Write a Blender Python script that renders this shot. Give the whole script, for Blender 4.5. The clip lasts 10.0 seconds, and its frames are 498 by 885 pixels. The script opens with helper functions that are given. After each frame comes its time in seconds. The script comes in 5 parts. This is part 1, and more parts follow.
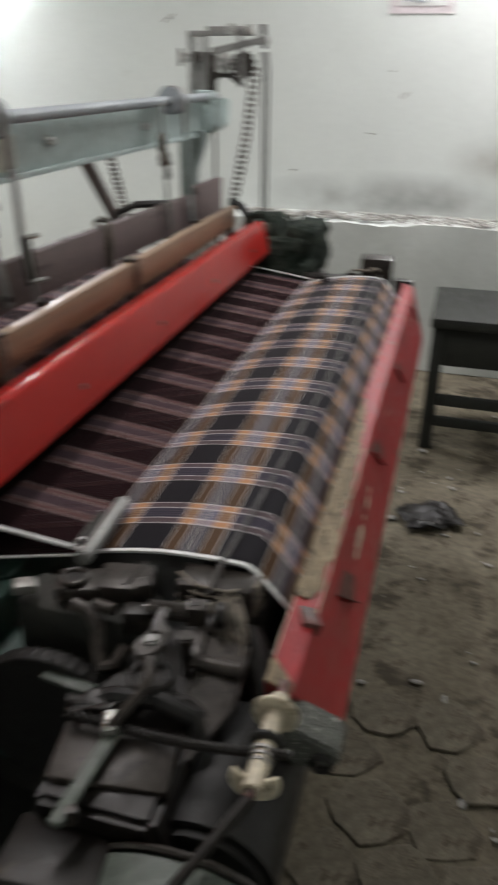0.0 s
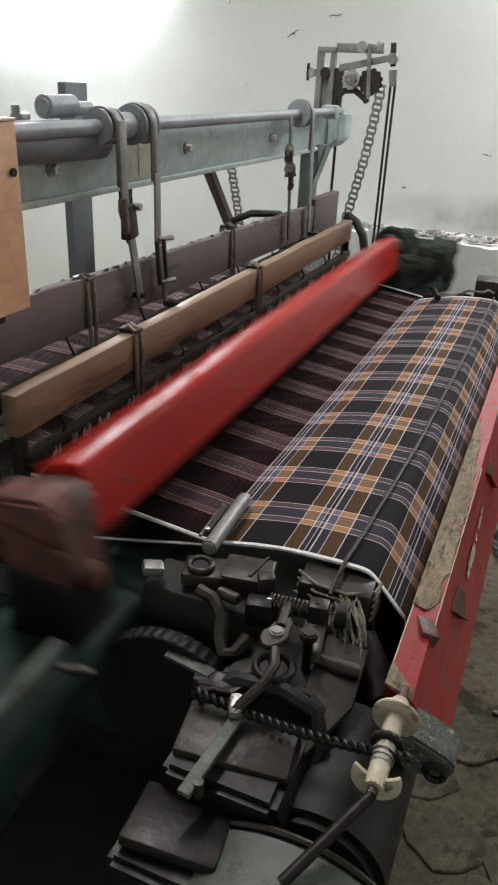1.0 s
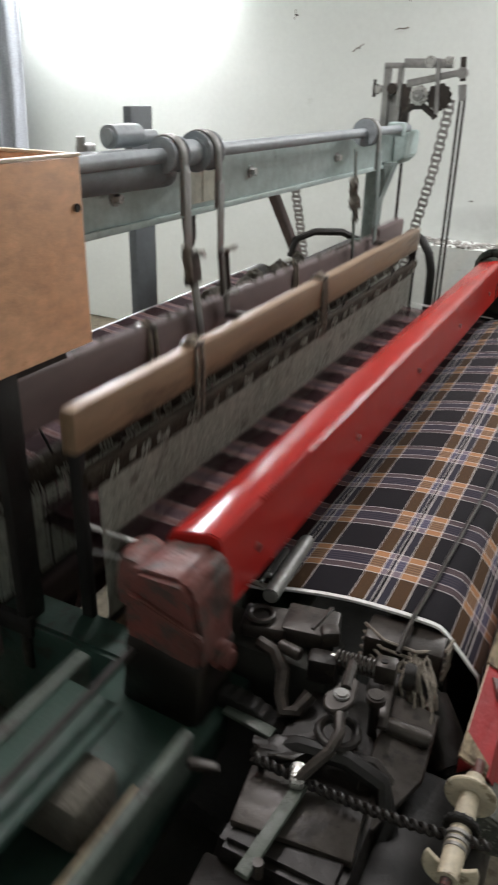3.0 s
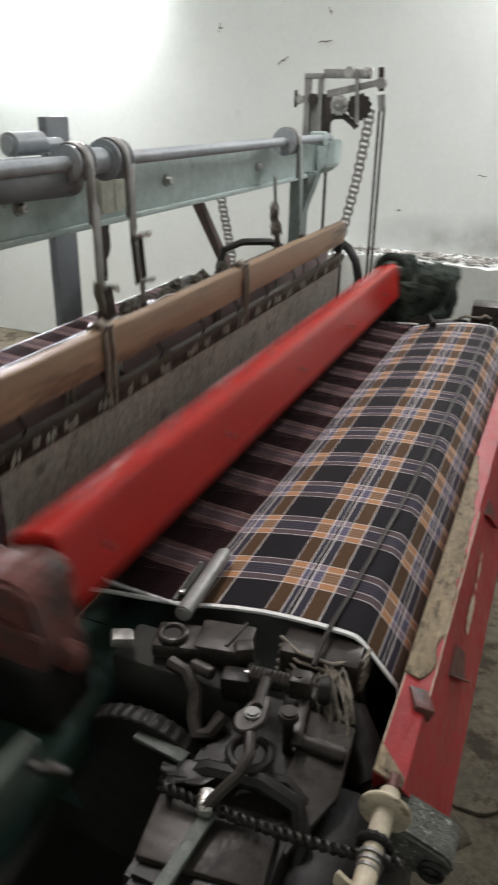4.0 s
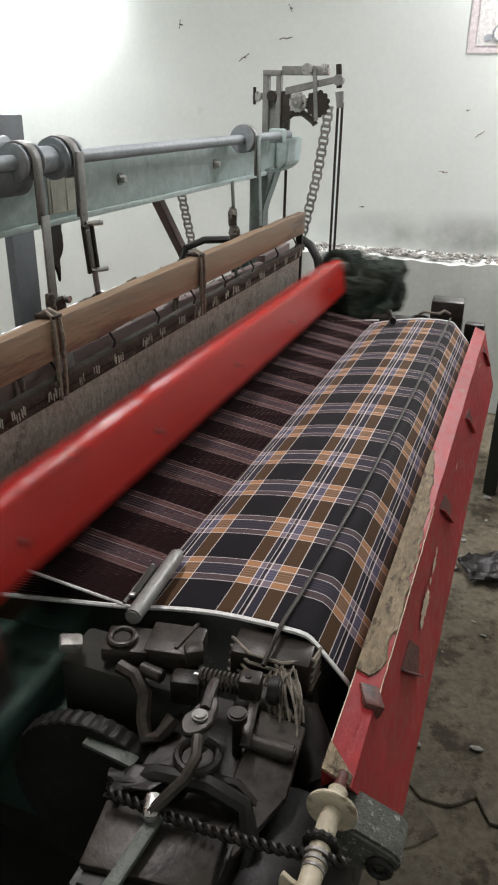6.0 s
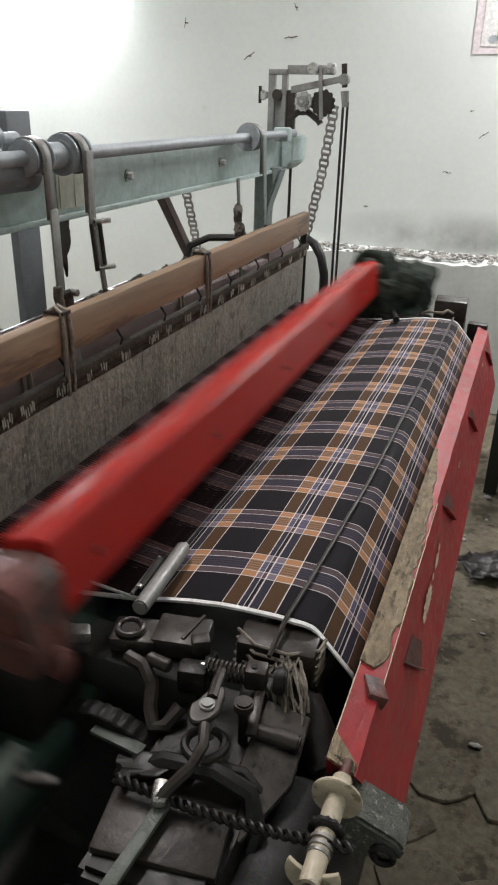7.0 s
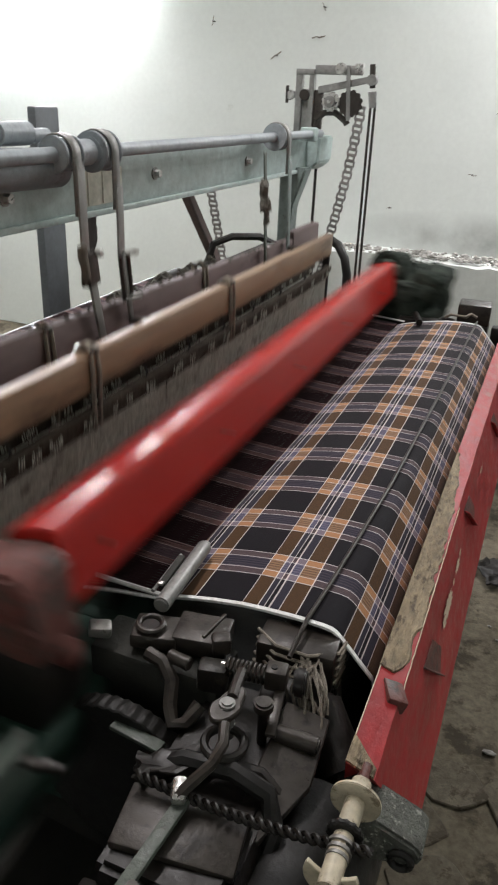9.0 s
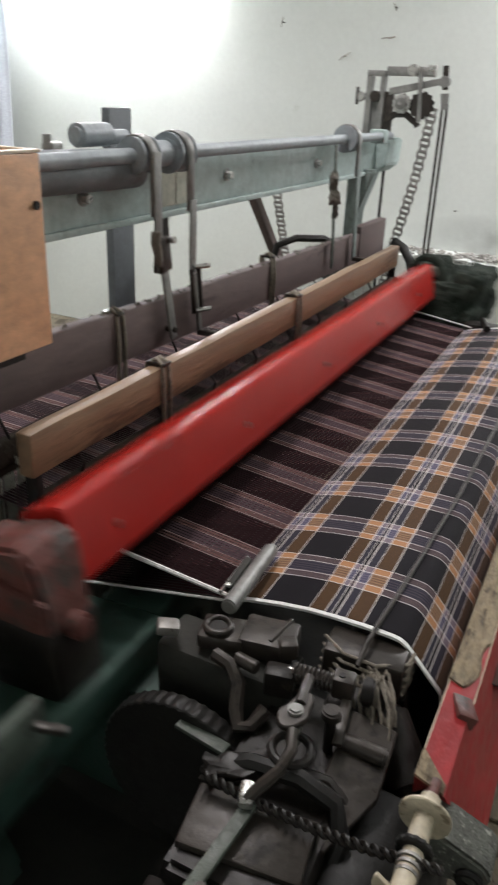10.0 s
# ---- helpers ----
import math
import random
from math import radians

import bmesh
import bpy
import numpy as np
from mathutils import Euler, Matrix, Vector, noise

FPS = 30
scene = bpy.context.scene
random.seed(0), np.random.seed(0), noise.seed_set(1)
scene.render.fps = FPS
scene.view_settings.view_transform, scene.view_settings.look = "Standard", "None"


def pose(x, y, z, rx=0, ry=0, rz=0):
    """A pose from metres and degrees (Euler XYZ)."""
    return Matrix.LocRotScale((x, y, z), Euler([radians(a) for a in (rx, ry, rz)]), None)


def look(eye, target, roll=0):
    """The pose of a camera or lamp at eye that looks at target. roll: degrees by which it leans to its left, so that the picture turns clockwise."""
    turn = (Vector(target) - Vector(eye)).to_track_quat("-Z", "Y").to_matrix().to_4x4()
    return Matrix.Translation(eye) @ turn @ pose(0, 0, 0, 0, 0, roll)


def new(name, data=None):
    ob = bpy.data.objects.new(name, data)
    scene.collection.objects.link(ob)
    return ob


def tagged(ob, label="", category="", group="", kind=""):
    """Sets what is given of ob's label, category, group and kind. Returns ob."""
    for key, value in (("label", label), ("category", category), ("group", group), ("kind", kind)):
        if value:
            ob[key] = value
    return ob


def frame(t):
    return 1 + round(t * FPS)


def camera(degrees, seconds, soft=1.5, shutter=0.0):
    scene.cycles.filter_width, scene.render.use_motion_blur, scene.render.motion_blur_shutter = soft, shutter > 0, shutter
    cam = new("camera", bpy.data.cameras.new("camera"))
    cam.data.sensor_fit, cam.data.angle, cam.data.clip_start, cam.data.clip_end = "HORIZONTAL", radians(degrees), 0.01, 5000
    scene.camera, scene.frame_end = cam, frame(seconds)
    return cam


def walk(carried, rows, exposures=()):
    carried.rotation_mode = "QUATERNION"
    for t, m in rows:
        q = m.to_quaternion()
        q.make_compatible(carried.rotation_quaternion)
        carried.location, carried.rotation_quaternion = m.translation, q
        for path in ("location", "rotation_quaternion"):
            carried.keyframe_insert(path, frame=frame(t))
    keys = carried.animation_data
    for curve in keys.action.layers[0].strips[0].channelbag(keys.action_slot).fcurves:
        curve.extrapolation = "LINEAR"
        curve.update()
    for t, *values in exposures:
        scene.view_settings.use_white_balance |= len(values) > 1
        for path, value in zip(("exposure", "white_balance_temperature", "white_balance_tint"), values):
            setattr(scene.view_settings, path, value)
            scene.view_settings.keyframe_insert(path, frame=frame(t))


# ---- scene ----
# ---- camera: eye in metres, yaw, pitch, roll in degrees ----
cam = camera(37.2, 10.0, soft=2.0, shutter=0.9)
PATH = [
    (0.0, 0.1128, -0.6519, 1.3903, 15.140, -26.932, 0.725),
    (0.5, 0.0573, -0.6825, 1.3893, 21.154, -26.544, 2.749),
    (1.0, 0.0593, -0.6966, 1.3887, 21.581, -26.196, 2.841),
    (1.5, 0.0513, -0.6988, 1.3897, 23.922, -26.280, 1.868),
    (2.0, 0.0362, -0.6713, 1.3976, 29.165, -26.346, 0.816),
    (2.2, 0.0242, -0.6673, 1.4016, 30.610, -25.182, 0.889),
    (3.3, 0.0406, -0.6444, 1.4069, 25.425, -25.522, 1.380),
    (3.5, 0.0472, -0.6338, 1.4005, 25.228, -25.151, 1.191),
    (4.0, 0.0645, -0.6170, 1.3957, 22.226, -24.554, 1.190),
    (4.5, 0.0752, -0.6039, 1.3940, 20.658, -25.049, 1.100),
    (5.0, 0.0757, -0.6046, 1.3960, 20.982, -25.248, 0.811),
    (5.5, 0.0864, -0.5983, 1.3924, 20.549, -25.108, 0.355),
    (6.0, 0.0891, -0.6021, 1.3969, 20.022, -24.708, 1.020),
    (7.5, 0.0818, -0.6182, 1.3957, 20.113, -24.797, 1.715),
    (8.0, 0.0795, -0.6145, 1.3960, 20.619, -24.658, 1.404),
    (8.5, 0.0792, -0.6136, 1.3958, 20.856, -24.658, 1.573),
    (9.0, 0.0755, -0.6187, 1.3966, 21.304, -24.895, 2.416),
    (9.5, 0.0715, -0.6175, 1.3903, 23.364, -25.181, 1.887),
    (10.0, 0.0512, -0.6256, 1.3979, 25.550, -25.033, 2.601),
]


def eye_pose(x, y, z, yaw, pitch, roll):
    yw, pt = radians(yaw), radians(pitch)
    ahead = Vector((-math.sin(yw) * math.cos(pt), math.cos(yw) * math.cos(pt), math.sin(pt)))
    eye = Vector((x, y, z))
    return look(eye, eye + ahead, roll)


walk(cam, [(t, eye_pose(x, y, z, yaw, pitch, roll)) for t, x, y, z, yaw, pitch, roll in PATH],
     exposures=[(0.0, 0.0, 6500, 13), (0.5, 0.1, 6500, 13), (1.5, 0.25, 6500, 13), (2.2, 0.33, 6500, 13), (3.5, 0.25, 6500, 13), (10.0, 0.25, 6500, 13)])

# ---- world and tube lights ----
world = bpy.data.worlds.new("sky")
scene.world = world
world.use_nodes = True
wn = world.node_tree.nodes
sky = wn.new("ShaderNodeTexSky")
sky.sky_type, sky.sun_disc = "NISHITA", False
sky.sun_elevation, sky.sun_rotation = radians(50), radians(200)
wn["Background"].inputs["Strength"].default_value = 0.08
world.node_tree.links.new(sky.outputs[0], wn["Background"].inputs["Color"])


def area_light(name, m, sx, sy, watts, colour):
    d = bpy.data.lights.new(name, "AREA")
    d.shape, d.size, d.size_y, d.energy, d.color = "RECTANGLE", sx, sy, watts, colour
    ob = new(name, d)
    ob.matrix_world = m
    return ob


# fluorescent tubes: one hung before the far wall, one fixed high on it; the ceiling one is an added fill
area_light("hung_tube_glow", look((-2.8, 3.04, 1.95), (-2.5, 0.0, 1.1)), 1.15, 0.06, 86, (0.955, 0.96, 1.0))
area_light("tube_light_glow", look((0.50, 2.86, 2.44), (0.2, 2.2, 0.0)), 1.15, 0.06, 40, (0.98, 0.98, 0.99))
area_light("added_ceiling_fill", look((-0.8, 0.6, 2.82), (-0.8, 0.6, 0.0)), 0.08, 1.15, 22, (1.0, 0.965, 0.955))


# ---- materials ----
def mat(name):
    m = bpy.data.materials.new(name)
    m.use_nodes = True
    nt = m.node_tree
    return m, nt, nt.nodes["Principled BSDF"]


def node(nt, kind, **inputs):
    n = nt.nodes.new(kind)
    for key, v in inputs.items():
        n.inputs[key].default_value = v
    return n


def ramp(nt, stops, src, mode="LINEAR"):
    r = nt.nodes.new("ShaderNodeValToRGB")
    r.color_ramp.interpolation = mode
    el = r.color_ramp.elements
    while len(el) < len(stops):
        el.new(0.5)
    for e, (p, c) in zip(el, stops):
        e.position, e.color = p, (*c, 1)
    nt.links.new(src, r.inputs[0])
    return r


def math_node(nt, op, a, b=None):
    n = nt.nodes.new("ShaderNodeMath")
    n.operation = op
    for i, v in enumerate((a, b)):
        if v is None:
            continue
        if isinstance(v, (int, float)):
            n.inputs[i].default_value = v
        else:
            nt.links.new(v, n.inputs[i])
    return n.outputs[0]


def mix(nt, fac, a, b, blend="MIX"):
    n = nt.nodes.new("ShaderNodeMix")
    n.data_type, n.blend_type = "RGBA", blend
    for sock, v in ((n.inputs[0], fac), (n.inputs[6], a), (n.inputs[7], b)):
        if isinstance(v, (int, float)):
            sock.default_value = v
        elif isinstance(v, tuple):
            sock.default_value = (*v, 1)
        else:
            nt.links.new(v, sock)
    return n.outputs[2]


def surface(name, base, second, rough=0.6, metal=0.0, scale=6.0, fine=60.0, dirt=None, dirt_at=0.55, bump=0.15, stretch=(1, 1, 1), spec=0.5, grain=(0.72, 1.18), vary=0.13):
    """Two-scale noise colour, optional dirt patches, roughness variation and bump."""
    m, nt, b = mat(name)
    tc = nt.nodes.new("ShaderNodeTexCoord")
    mp = node(nt, "ShaderNodeMapping", Scale=stretch)
    nt.links.new(tc.outputs["Object"], mp.inputs[0])
    big = node(nt, "ShaderNodeTexNoise", Scale=scale, Detail=6.0, Roughness=0.6)
    small = node(nt, "ShaderNodeTexNoise", Scale=fine, Detail=4.0, Roughness=0.65)
    for n in (big, small):
        nt.links.new(mp.outputs[0], n.inputs["Vector"])
    col = ramp(nt, [(0.3, base), (0.7, second)], big.outputs[0]).outputs[0]
    shade = ramp(nt, [(0.25, (grain[0],) * 3), (0.75, (grain[1],) * 3)], small.outputs[0]).outputs[0]
    col = mix(nt, 1.0, col, shade, "MULTIPLY")
    if dirt:
        spots = node(nt, "ShaderNodeTexNoise", Scale=scale * 2.3, Detail=8.0, Roughness=0.7)
        nt.links.new(mp.outputs[0], spots.inputs["Vector"])
        k = ramp(nt, [(dirt_at, (0, 0, 0)), (dirt_at + 0.07, (1, 1, 1))], spots.outputs[0]).outputs[0]
        col = mix(nt, k, col, dirt)
    nt.links.new(col, b.inputs["Base Color"])
    rg = ramp(nt, [(0.3, (max(rough - vary, 0.05),) * 3), (0.7, (min(rough + vary, 1),) * 3)], small.outputs[0]).outputs[0]
    nt.links.new(rg, b.inputs["Roughness"])
    b.inputs["Metallic"].default_value = metal
    b.inputs["Specular IOR Level"].default_value = spec
    bp = node(nt, "ShaderNodeBump", Strength=bump, Distance=0.004)
    nt.links.new(small.outputs[0], bp.inputs["Height"])
    nt.links.new(bp.outputs[0], b.inputs["Normal"])
    return m


M = {}
M["plaster"] = surface("wall_plaster", (0.70, 0.728, 0.695), (0.775, 0.803, 0.77), 0.75, scale=1.2, fine=40, dirt=(0.56, 0.58, 0.53), dirt_at=0.70, bump=0.05, grain=(0.96, 1.03))
M["cement"] = surface("bare_cement", (0.56, 0.58, 0.55), (0.69, 0.71, 0.68), 0.9, scale=2.5, fine=50, dirt=(0.46, 0.46, 0.42), dirt_at=0.64, bump=0.12, spec=0.2, grain=(0.92, 1.05))
M["floor"] = surface("dusty_floor", (0.112, 0.094, 0.065), (0.195, 0.168, 0.122), 0.9, scale=3.0, fine=45, dirt=(0.06, 0.049, 0.034), dirt_at=0.52, bump=0.9, grain=(0.55, 1.3), spec=0.2)
M["paver"] = surface("worn_paver", (0.108, 0.092, 0.066), (0.185, 0.16, 0.118), 0.85, scale=9.0, fine=60, dirt=(0.075, 0.06, 0.043), dirt_at=0.55, bump=0.9, grain=(0.6, 1.25), spec=0.2)
M["rubble"] = surface("plaster_rubble", (0.12, 0.112, 0.10), (0.52, 0.50, 0.46), 0.9, scale=30, fine=90, bump=0.5)
M["red"] = surface("red_gloss_paint", (0.40, 0.020, 0.015), (0.36, 0.017, 0.013), 0.24, scale=4.0, fine=12, bump=0.0, grain=(0.94, 1.05), vary=0.02, spec=0.22)
M["red_worn"] = surface("worn_red_paint", (0.43, 0.034, 0.036), (0.28, 0.024, 0.026), 0.45, scale=7.0, fine=60, dirt=(0.24, 0.085, 0.065), dirt_at=0.60, bump=0.35, stretch=(1, 0.5, 1), spec=0.28)
M["bare_wood"] = surface("bare_worn_wood", (0.19, 0.142, 0.086), (0.36, 0.285, 0.185), 0.8, scale=45, fine=190, dirt=(0.10, 0.072, 0.046), dirt_at=0.54, bump=1.0, stretch=(1, 0.3, 1), grain=(0.5, 1.35))
M["brown_red"] = surface("greasy_red_casting", (0.17, 0.042, 0.033), (0.10, 0.038, 0.030), 0.5, scale=18, fine=60, dirt=(0.05, 0.036, 0.03), dirt_at=0.52, bump=0.7)
M["heald_wood"] = surface("varnished_heald_wood", (0.185, 0.118, 0.067), (0.275, 0.182, 0.108), 0.5, scale=7, fine=80, dirt=(0.105, 0.066, 0.04), dirt_at=0.55, bump=0.35, stretch=(1, 0.12, 1))
M["old_board"] = surface("dusty_old_board", (0.120, 0.083, 0.078), (0.175, 0.125, 0.118), 0.75, scale=5, fine=70, dirt=(0.075, 0.05, 0.046), dirt_at=0.58, bump=0.3, stretch=(1, 0.2, 1))
M["grime"] = surface("greasy_dark_iron", (0.0080, 0.0064, 0.0052), (0.0185, 0.0145, 0.0115), 0.44, metal=0.1, scale=14, fine=70, dirt=(0.042, 0.034, 0.027), dirt_at=0.60, bump=0.22, spec=0.35)
M["grey_iron"] = surface("dusty_grey_iron", (0.026, 0.021, 0.0172), (0.052, 0.043, 0.036), 0.40, metal=0.2, scale=16, fine=80, dirt=(0.015, 0.012, 0.010), dirt_at=0.56, bump=0.18, spec=0.4)
M["steel"] = surface("worn_bright_steel", (0.42, 0.41, 0.39), (0.56, 0.55, 0.53), 0.32, metal=0.85, scale=20, fine=90, dirt=(0.15, 0.13, 0.11), dirt_at=0.6, bump=0.25)
M["black"] = surface("black_oily_iron", (0.010, 0.010, 0.0095), (0.022, 0.020, 0.018), 0.5, metal=0.1, scale=10, fine=70, dirt=(0.036, 0.032, 0.027), dirt_at=0.64, bump=0.25, spec=0.3)
M["green"] = surface("pale_green_paint", (0.36, 0.45, 0.43), (0.44, 0.52, 0.50), 0.5, scale=4, fine=50, dirt=(0.2, 0.24, 0.22), dirt_at=0.64, bump=0.25)
M["post_green"] = surface("dirty_green_post_paint", (0.17, 0.21, 0.195), (0.25, 0.295, 0.28), 0.55, scale=9, fine=60, dirt=(0.09, 0.10, 0.09), dirt_at=0.58, bump=0.35)
M["dark_green"] = surface("dark_green_paint", (0.016, 0.044, 0.033), (0.034, 0.072, 0.056), 0.5, scale=7, fine=60, dirt=(0.022, 0.022, 0.018), dirt_at=0.57, bump=0.3, spec=0.4)
M["grey_green"] = surface("oily_grey_green_paint", (0.065, 0.08, 0.064), (0.12, 0.138, 0.115), 0.5, scale=12, fine=60, dirt=(0.035, 0.034, 0.028), dirt_at=0.57, bump=0.5)
M["grey_paint"] = surface("blue_grey_motor_paint", (0.24, 0.27, 0.285), (0.33, 0.36, 0.375), 0.5, scale=6, fine=60, dirt=(0.13, 0.14, 0.14), dirt_at=0.62, bump=0.2)
M["plywood"] = surface("plywood", (0.64, 0.335, 0.175), (0.72, 0.43, 0.26), 0.6, scale=3.0, fine=60, dirt=(0.40, 0.18, 0.08), dirt_at=0.62, bump=0.2, stretch=(1, 0.5, 1))
M["ply_edge"] = surface("plywood_edge", (0.62, 0.50, 0.36), (0.70, 0.58, 0.44), 0.6, scale=12, fine=80, bump=0.2)
M["ivory"] = surface("ivory_plastic", (0.52, 0.45, 0.33), (0.64, 0.57, 0.44), 0.38, scale=25, fine=90, dirt=(0.24, 0.19, 0.125), dirt_at=0.56, bump=0.15)
M["shaft_wood"] = surface("oil_dark_shaft_wood", (0.035, 0.028, 0.021), (0.075, 0.062, 0.048), 0.9, scale=20, fine=120, dirt=(0.15, 0.14, 0.115), dirt_at=0.60, bump=0.8, spec=0.1)
M["white_tape"] = surface("white_selvedge", (0.74, 0.74, 0.72), (0.82, 0.82, 0.80), 0.8, scale=20, fine=200, bump=0.3)
M["lint"] = surface("grey_lint", (0.095, 0.086, 0.07), (0.16, 0.147, 0.122), 0.95, scale=25, fine=120, bump=1.0)
M["heald_wire"] = surface("lint_furred_wire", (0.36, 0.375, 0.32), (0.50, 0.51, 0.445), 0.9, scale=9, fine=90, dirt=(0.24, 0.235, 0.2), dirt_at=0.56, bump=0.6, spec=0.1, grain=(0.6, 1.25))
M["dull_steel"] = surface("dull_scratched_steel", (0.24, 0.23, 0.215), (0.34, 0.325, 0.305), 0.45, metal=0.6, scale=20, fine=90, dirt=(0.12, 0.105, 0.09), dirt_at=0.62, bump=0.15)
M["post_paint"] = surface("slate_post_paint", (0.07, 0.08, 0.085), (0.11, 0.122, 0.128), 0.6, scale=5, fine=60, bump=0.2)
M["card"] = surface("faded_card", (0.40, 0.405, 0.335), (0.50, 0.50, 0.42), 0.8, scale=14, fine=80, dirt=(0.28, 0.28, 0.22), dirt_at=0.62, bump=0.1)
M["drum_paint"] = surface("dark_slate_drum_paint", (0.12, 0.135, 0.145), (0.19, 0.21, 0.22), 0.45, scale=8, fine=60, dirt=(0.07, 0.075, 0.075), dirt_at=0.6, bump=0.2)
M["dark_wood"] = surface("black_stained_wood", (0.014, 0.016, 0.013), (0.032, 0.033, 0.028), 0.6, scale=6, fine=60, dirt=(0.055, 0.052, 0.044), dirt_at=0.64, bump=0.3, stretch=(1, 0.2, 1), spec=0.3)
M["rope"] = surface("greasy_twine", (0.18, 0.155, 0.125), (0.30, 0.265, 0.215), 0.9, scale=40, fine=160, dirt=(0.08, 0.066, 0.053), dirt_at=0.60, bump=0.8)
# lighter copy of the grey iron, with the haze over the tower in its colour
M["pale_iron"] = surface("hazed_pale_iron", (0.20, 0.20, 0.19), (0.31, 0.305, 0.29), 0.45, metal=0.3, scale=16, fine=90, dirt=(0.10, 0.094, 0.085), dirt_at=0.62, bump=0.2)
# near-black matt tone that puts shade into parts deep in the loom
M["soot"] = surface("matt_shade_dark_iron", (0.024, 0.026, 0.022), (0.046, 0.044, 0.038), 0.7, scale=14, fine=70, bump=0.3, spec=0.3)
M["box_green"] = surface("dirty_green_box_paint", (0.034, 0.052, 0.040), (0.085, 0.105, 0.086), 0.55, scale=14, fine=60, dirt=(0.026, 0.025, 0.02), dirt_at=0.56, bump=0.4)
M["speckle"] = surface("speckled_flaking_grey_paint", (0.055, 0.058, 0.048), (0.13, 0.135, 0.115), 0.7, scale=60, fine=220, dirt=(0.33, 0.33, 0.29), dirt_at=0.57, bump=0.8)
M["far_box"] = surface("lint_caked_iron", (0.014, 0.022, 0.017), (0.055, 0.064, 0.052), 0.95, scale=18, fine=90, dirt=(0.010, 0.012, 0.010), dirt_at=0.53, bump=1.0, spec=0.1)
M["cloth_pale"] = surface("pale_hanging_cloth", (0.62, 0.62, 0.56), (0.70, 0.70, 0.64), 0.9, scale=5, fine=120, bump=0.3)
M["cloth_slate"] = surface("slate_hanging_cloth", (0.33, 0.35, 0.38), (0.4, 0.42, 0.45), 0.9, scale=5, fine=120, bump=0.3)
M["poster_pink"] = surface("faded_pink_paper", (0.68, 0.60, 0.61), (0.74, 0.66, 0.67), 0.7, scale=8, fine=60, bump=0.05)
M["poster_white"] = surface("poster_paper", (0.72, 0.70, 0.68), (0.78, 0.76, 0.74), 0.7, scale=8, fine=60, bump=0.05)


def add_soot(m, centre, size, colour):
    """A soot smudge of its own shape at one spot of the wall."""
    nt = m.node_tree
    b = nt.nodes["Principled BSDF"]
    old = b.inputs["Base Color"].links[0].from_socket
    tc = nt.nodes.new("ShaderNodeTexCoord")
    mp = node(nt, "ShaderNodeMapping", Location=[-c / k for c, k in zip(centre, size)], Scale=[1 / k for k in size])
    nt.links.new(tc.outputs["Object"], mp.inputs[0])
    gr = nt.nodes.new("ShaderNodeTexGradient")
    gr.gradient_type = "SPHERICAL"
    nt.links.new(mp.outputs[0], gr.inputs[0])
    nz = node(nt, "ShaderNodeTexNoise", Scale=4.0, Detail=7.0, Roughness=0.6)
    nt.links.new(tc.outputs["Object"], nz.inputs["Vector"])
    k = math_node(nt, "MULTIPLY", gr.outputs["Fac"], ramp(nt, [(0.2, (0, 0, 0)), (0.70, (1, 1, 1))], nz.outputs[0]).outputs[0])
    nt.links.new(mix(nt, k, old, colour), b.inputs["Base Color"])


add_soot(M["plaster"], (-0.20, 3.2, 0.80), (0.80, 0.6, 0.15), (0.12, 0.115, 0.105))
add_soot(M["plaster"], (0.28, 3.2, 1.0), (0.28, 0.6, 0.13), (0.32, 0.29, 0.25))
add_soot(M["plaster"], (-0.9, 3.2, 0.62), (0.9, 0.6, 0.16), (0.30, 0.29, 0.27))


def glow(name, colour, strength):
    m, nt, b = mat(name)
    b.inputs["Base Color"].default_value = (*colour, 1)
    b.inputs["Emission Color"].default_value = (*colour, 1)
    b.inputs["Emission Strength"].default_value = strength
    return m


M["tube"] = glow("fluorescent_tube", (0.95, 1.0, 0.98), 8.0)
M["hung_tube"] = glow("bright_fluorescent_tube", (0.94, 0.99, 1.0), 190.0)

# plaid: warp bands across the width, weft bands along the cloth
P_WARP, Y_BAND = 0.1117, 0.086
P_WEFT, S_BAND = 0.121, 0.1362
WHITE, PINK, MAROON = (0.93, 0.88, 0.86), (0.54, 0.30, 0.235), (0.0150, 0.0104, 0.0098)
VIOLET, OCHRE, NAVY, BLUE = (0.25, 0.185, 0.20), (0.325, 0.146, 0.040), (0.0090, 0.0096, 0.017), (0.070, 0.085, 0.165)
# loose warp: bands darkened to put the shade between threads into the colour
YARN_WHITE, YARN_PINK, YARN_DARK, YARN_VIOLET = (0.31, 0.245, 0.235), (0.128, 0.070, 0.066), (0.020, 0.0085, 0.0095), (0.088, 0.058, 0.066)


def bands(nt, coord, period, centre, stops):
    """A striped colour: stops are (fraction of the repeat, colour), the repeat's band centred on 0.5."""
    v = math_node(nt, "ADD", math_node(nt, "DIVIDE", math_node(nt, "SUBTRACT", coord, centre), period), 100.5)
    return ramp(nt, stops, math_node(nt, "FRACT", v), "CONSTANT").outputs[0]


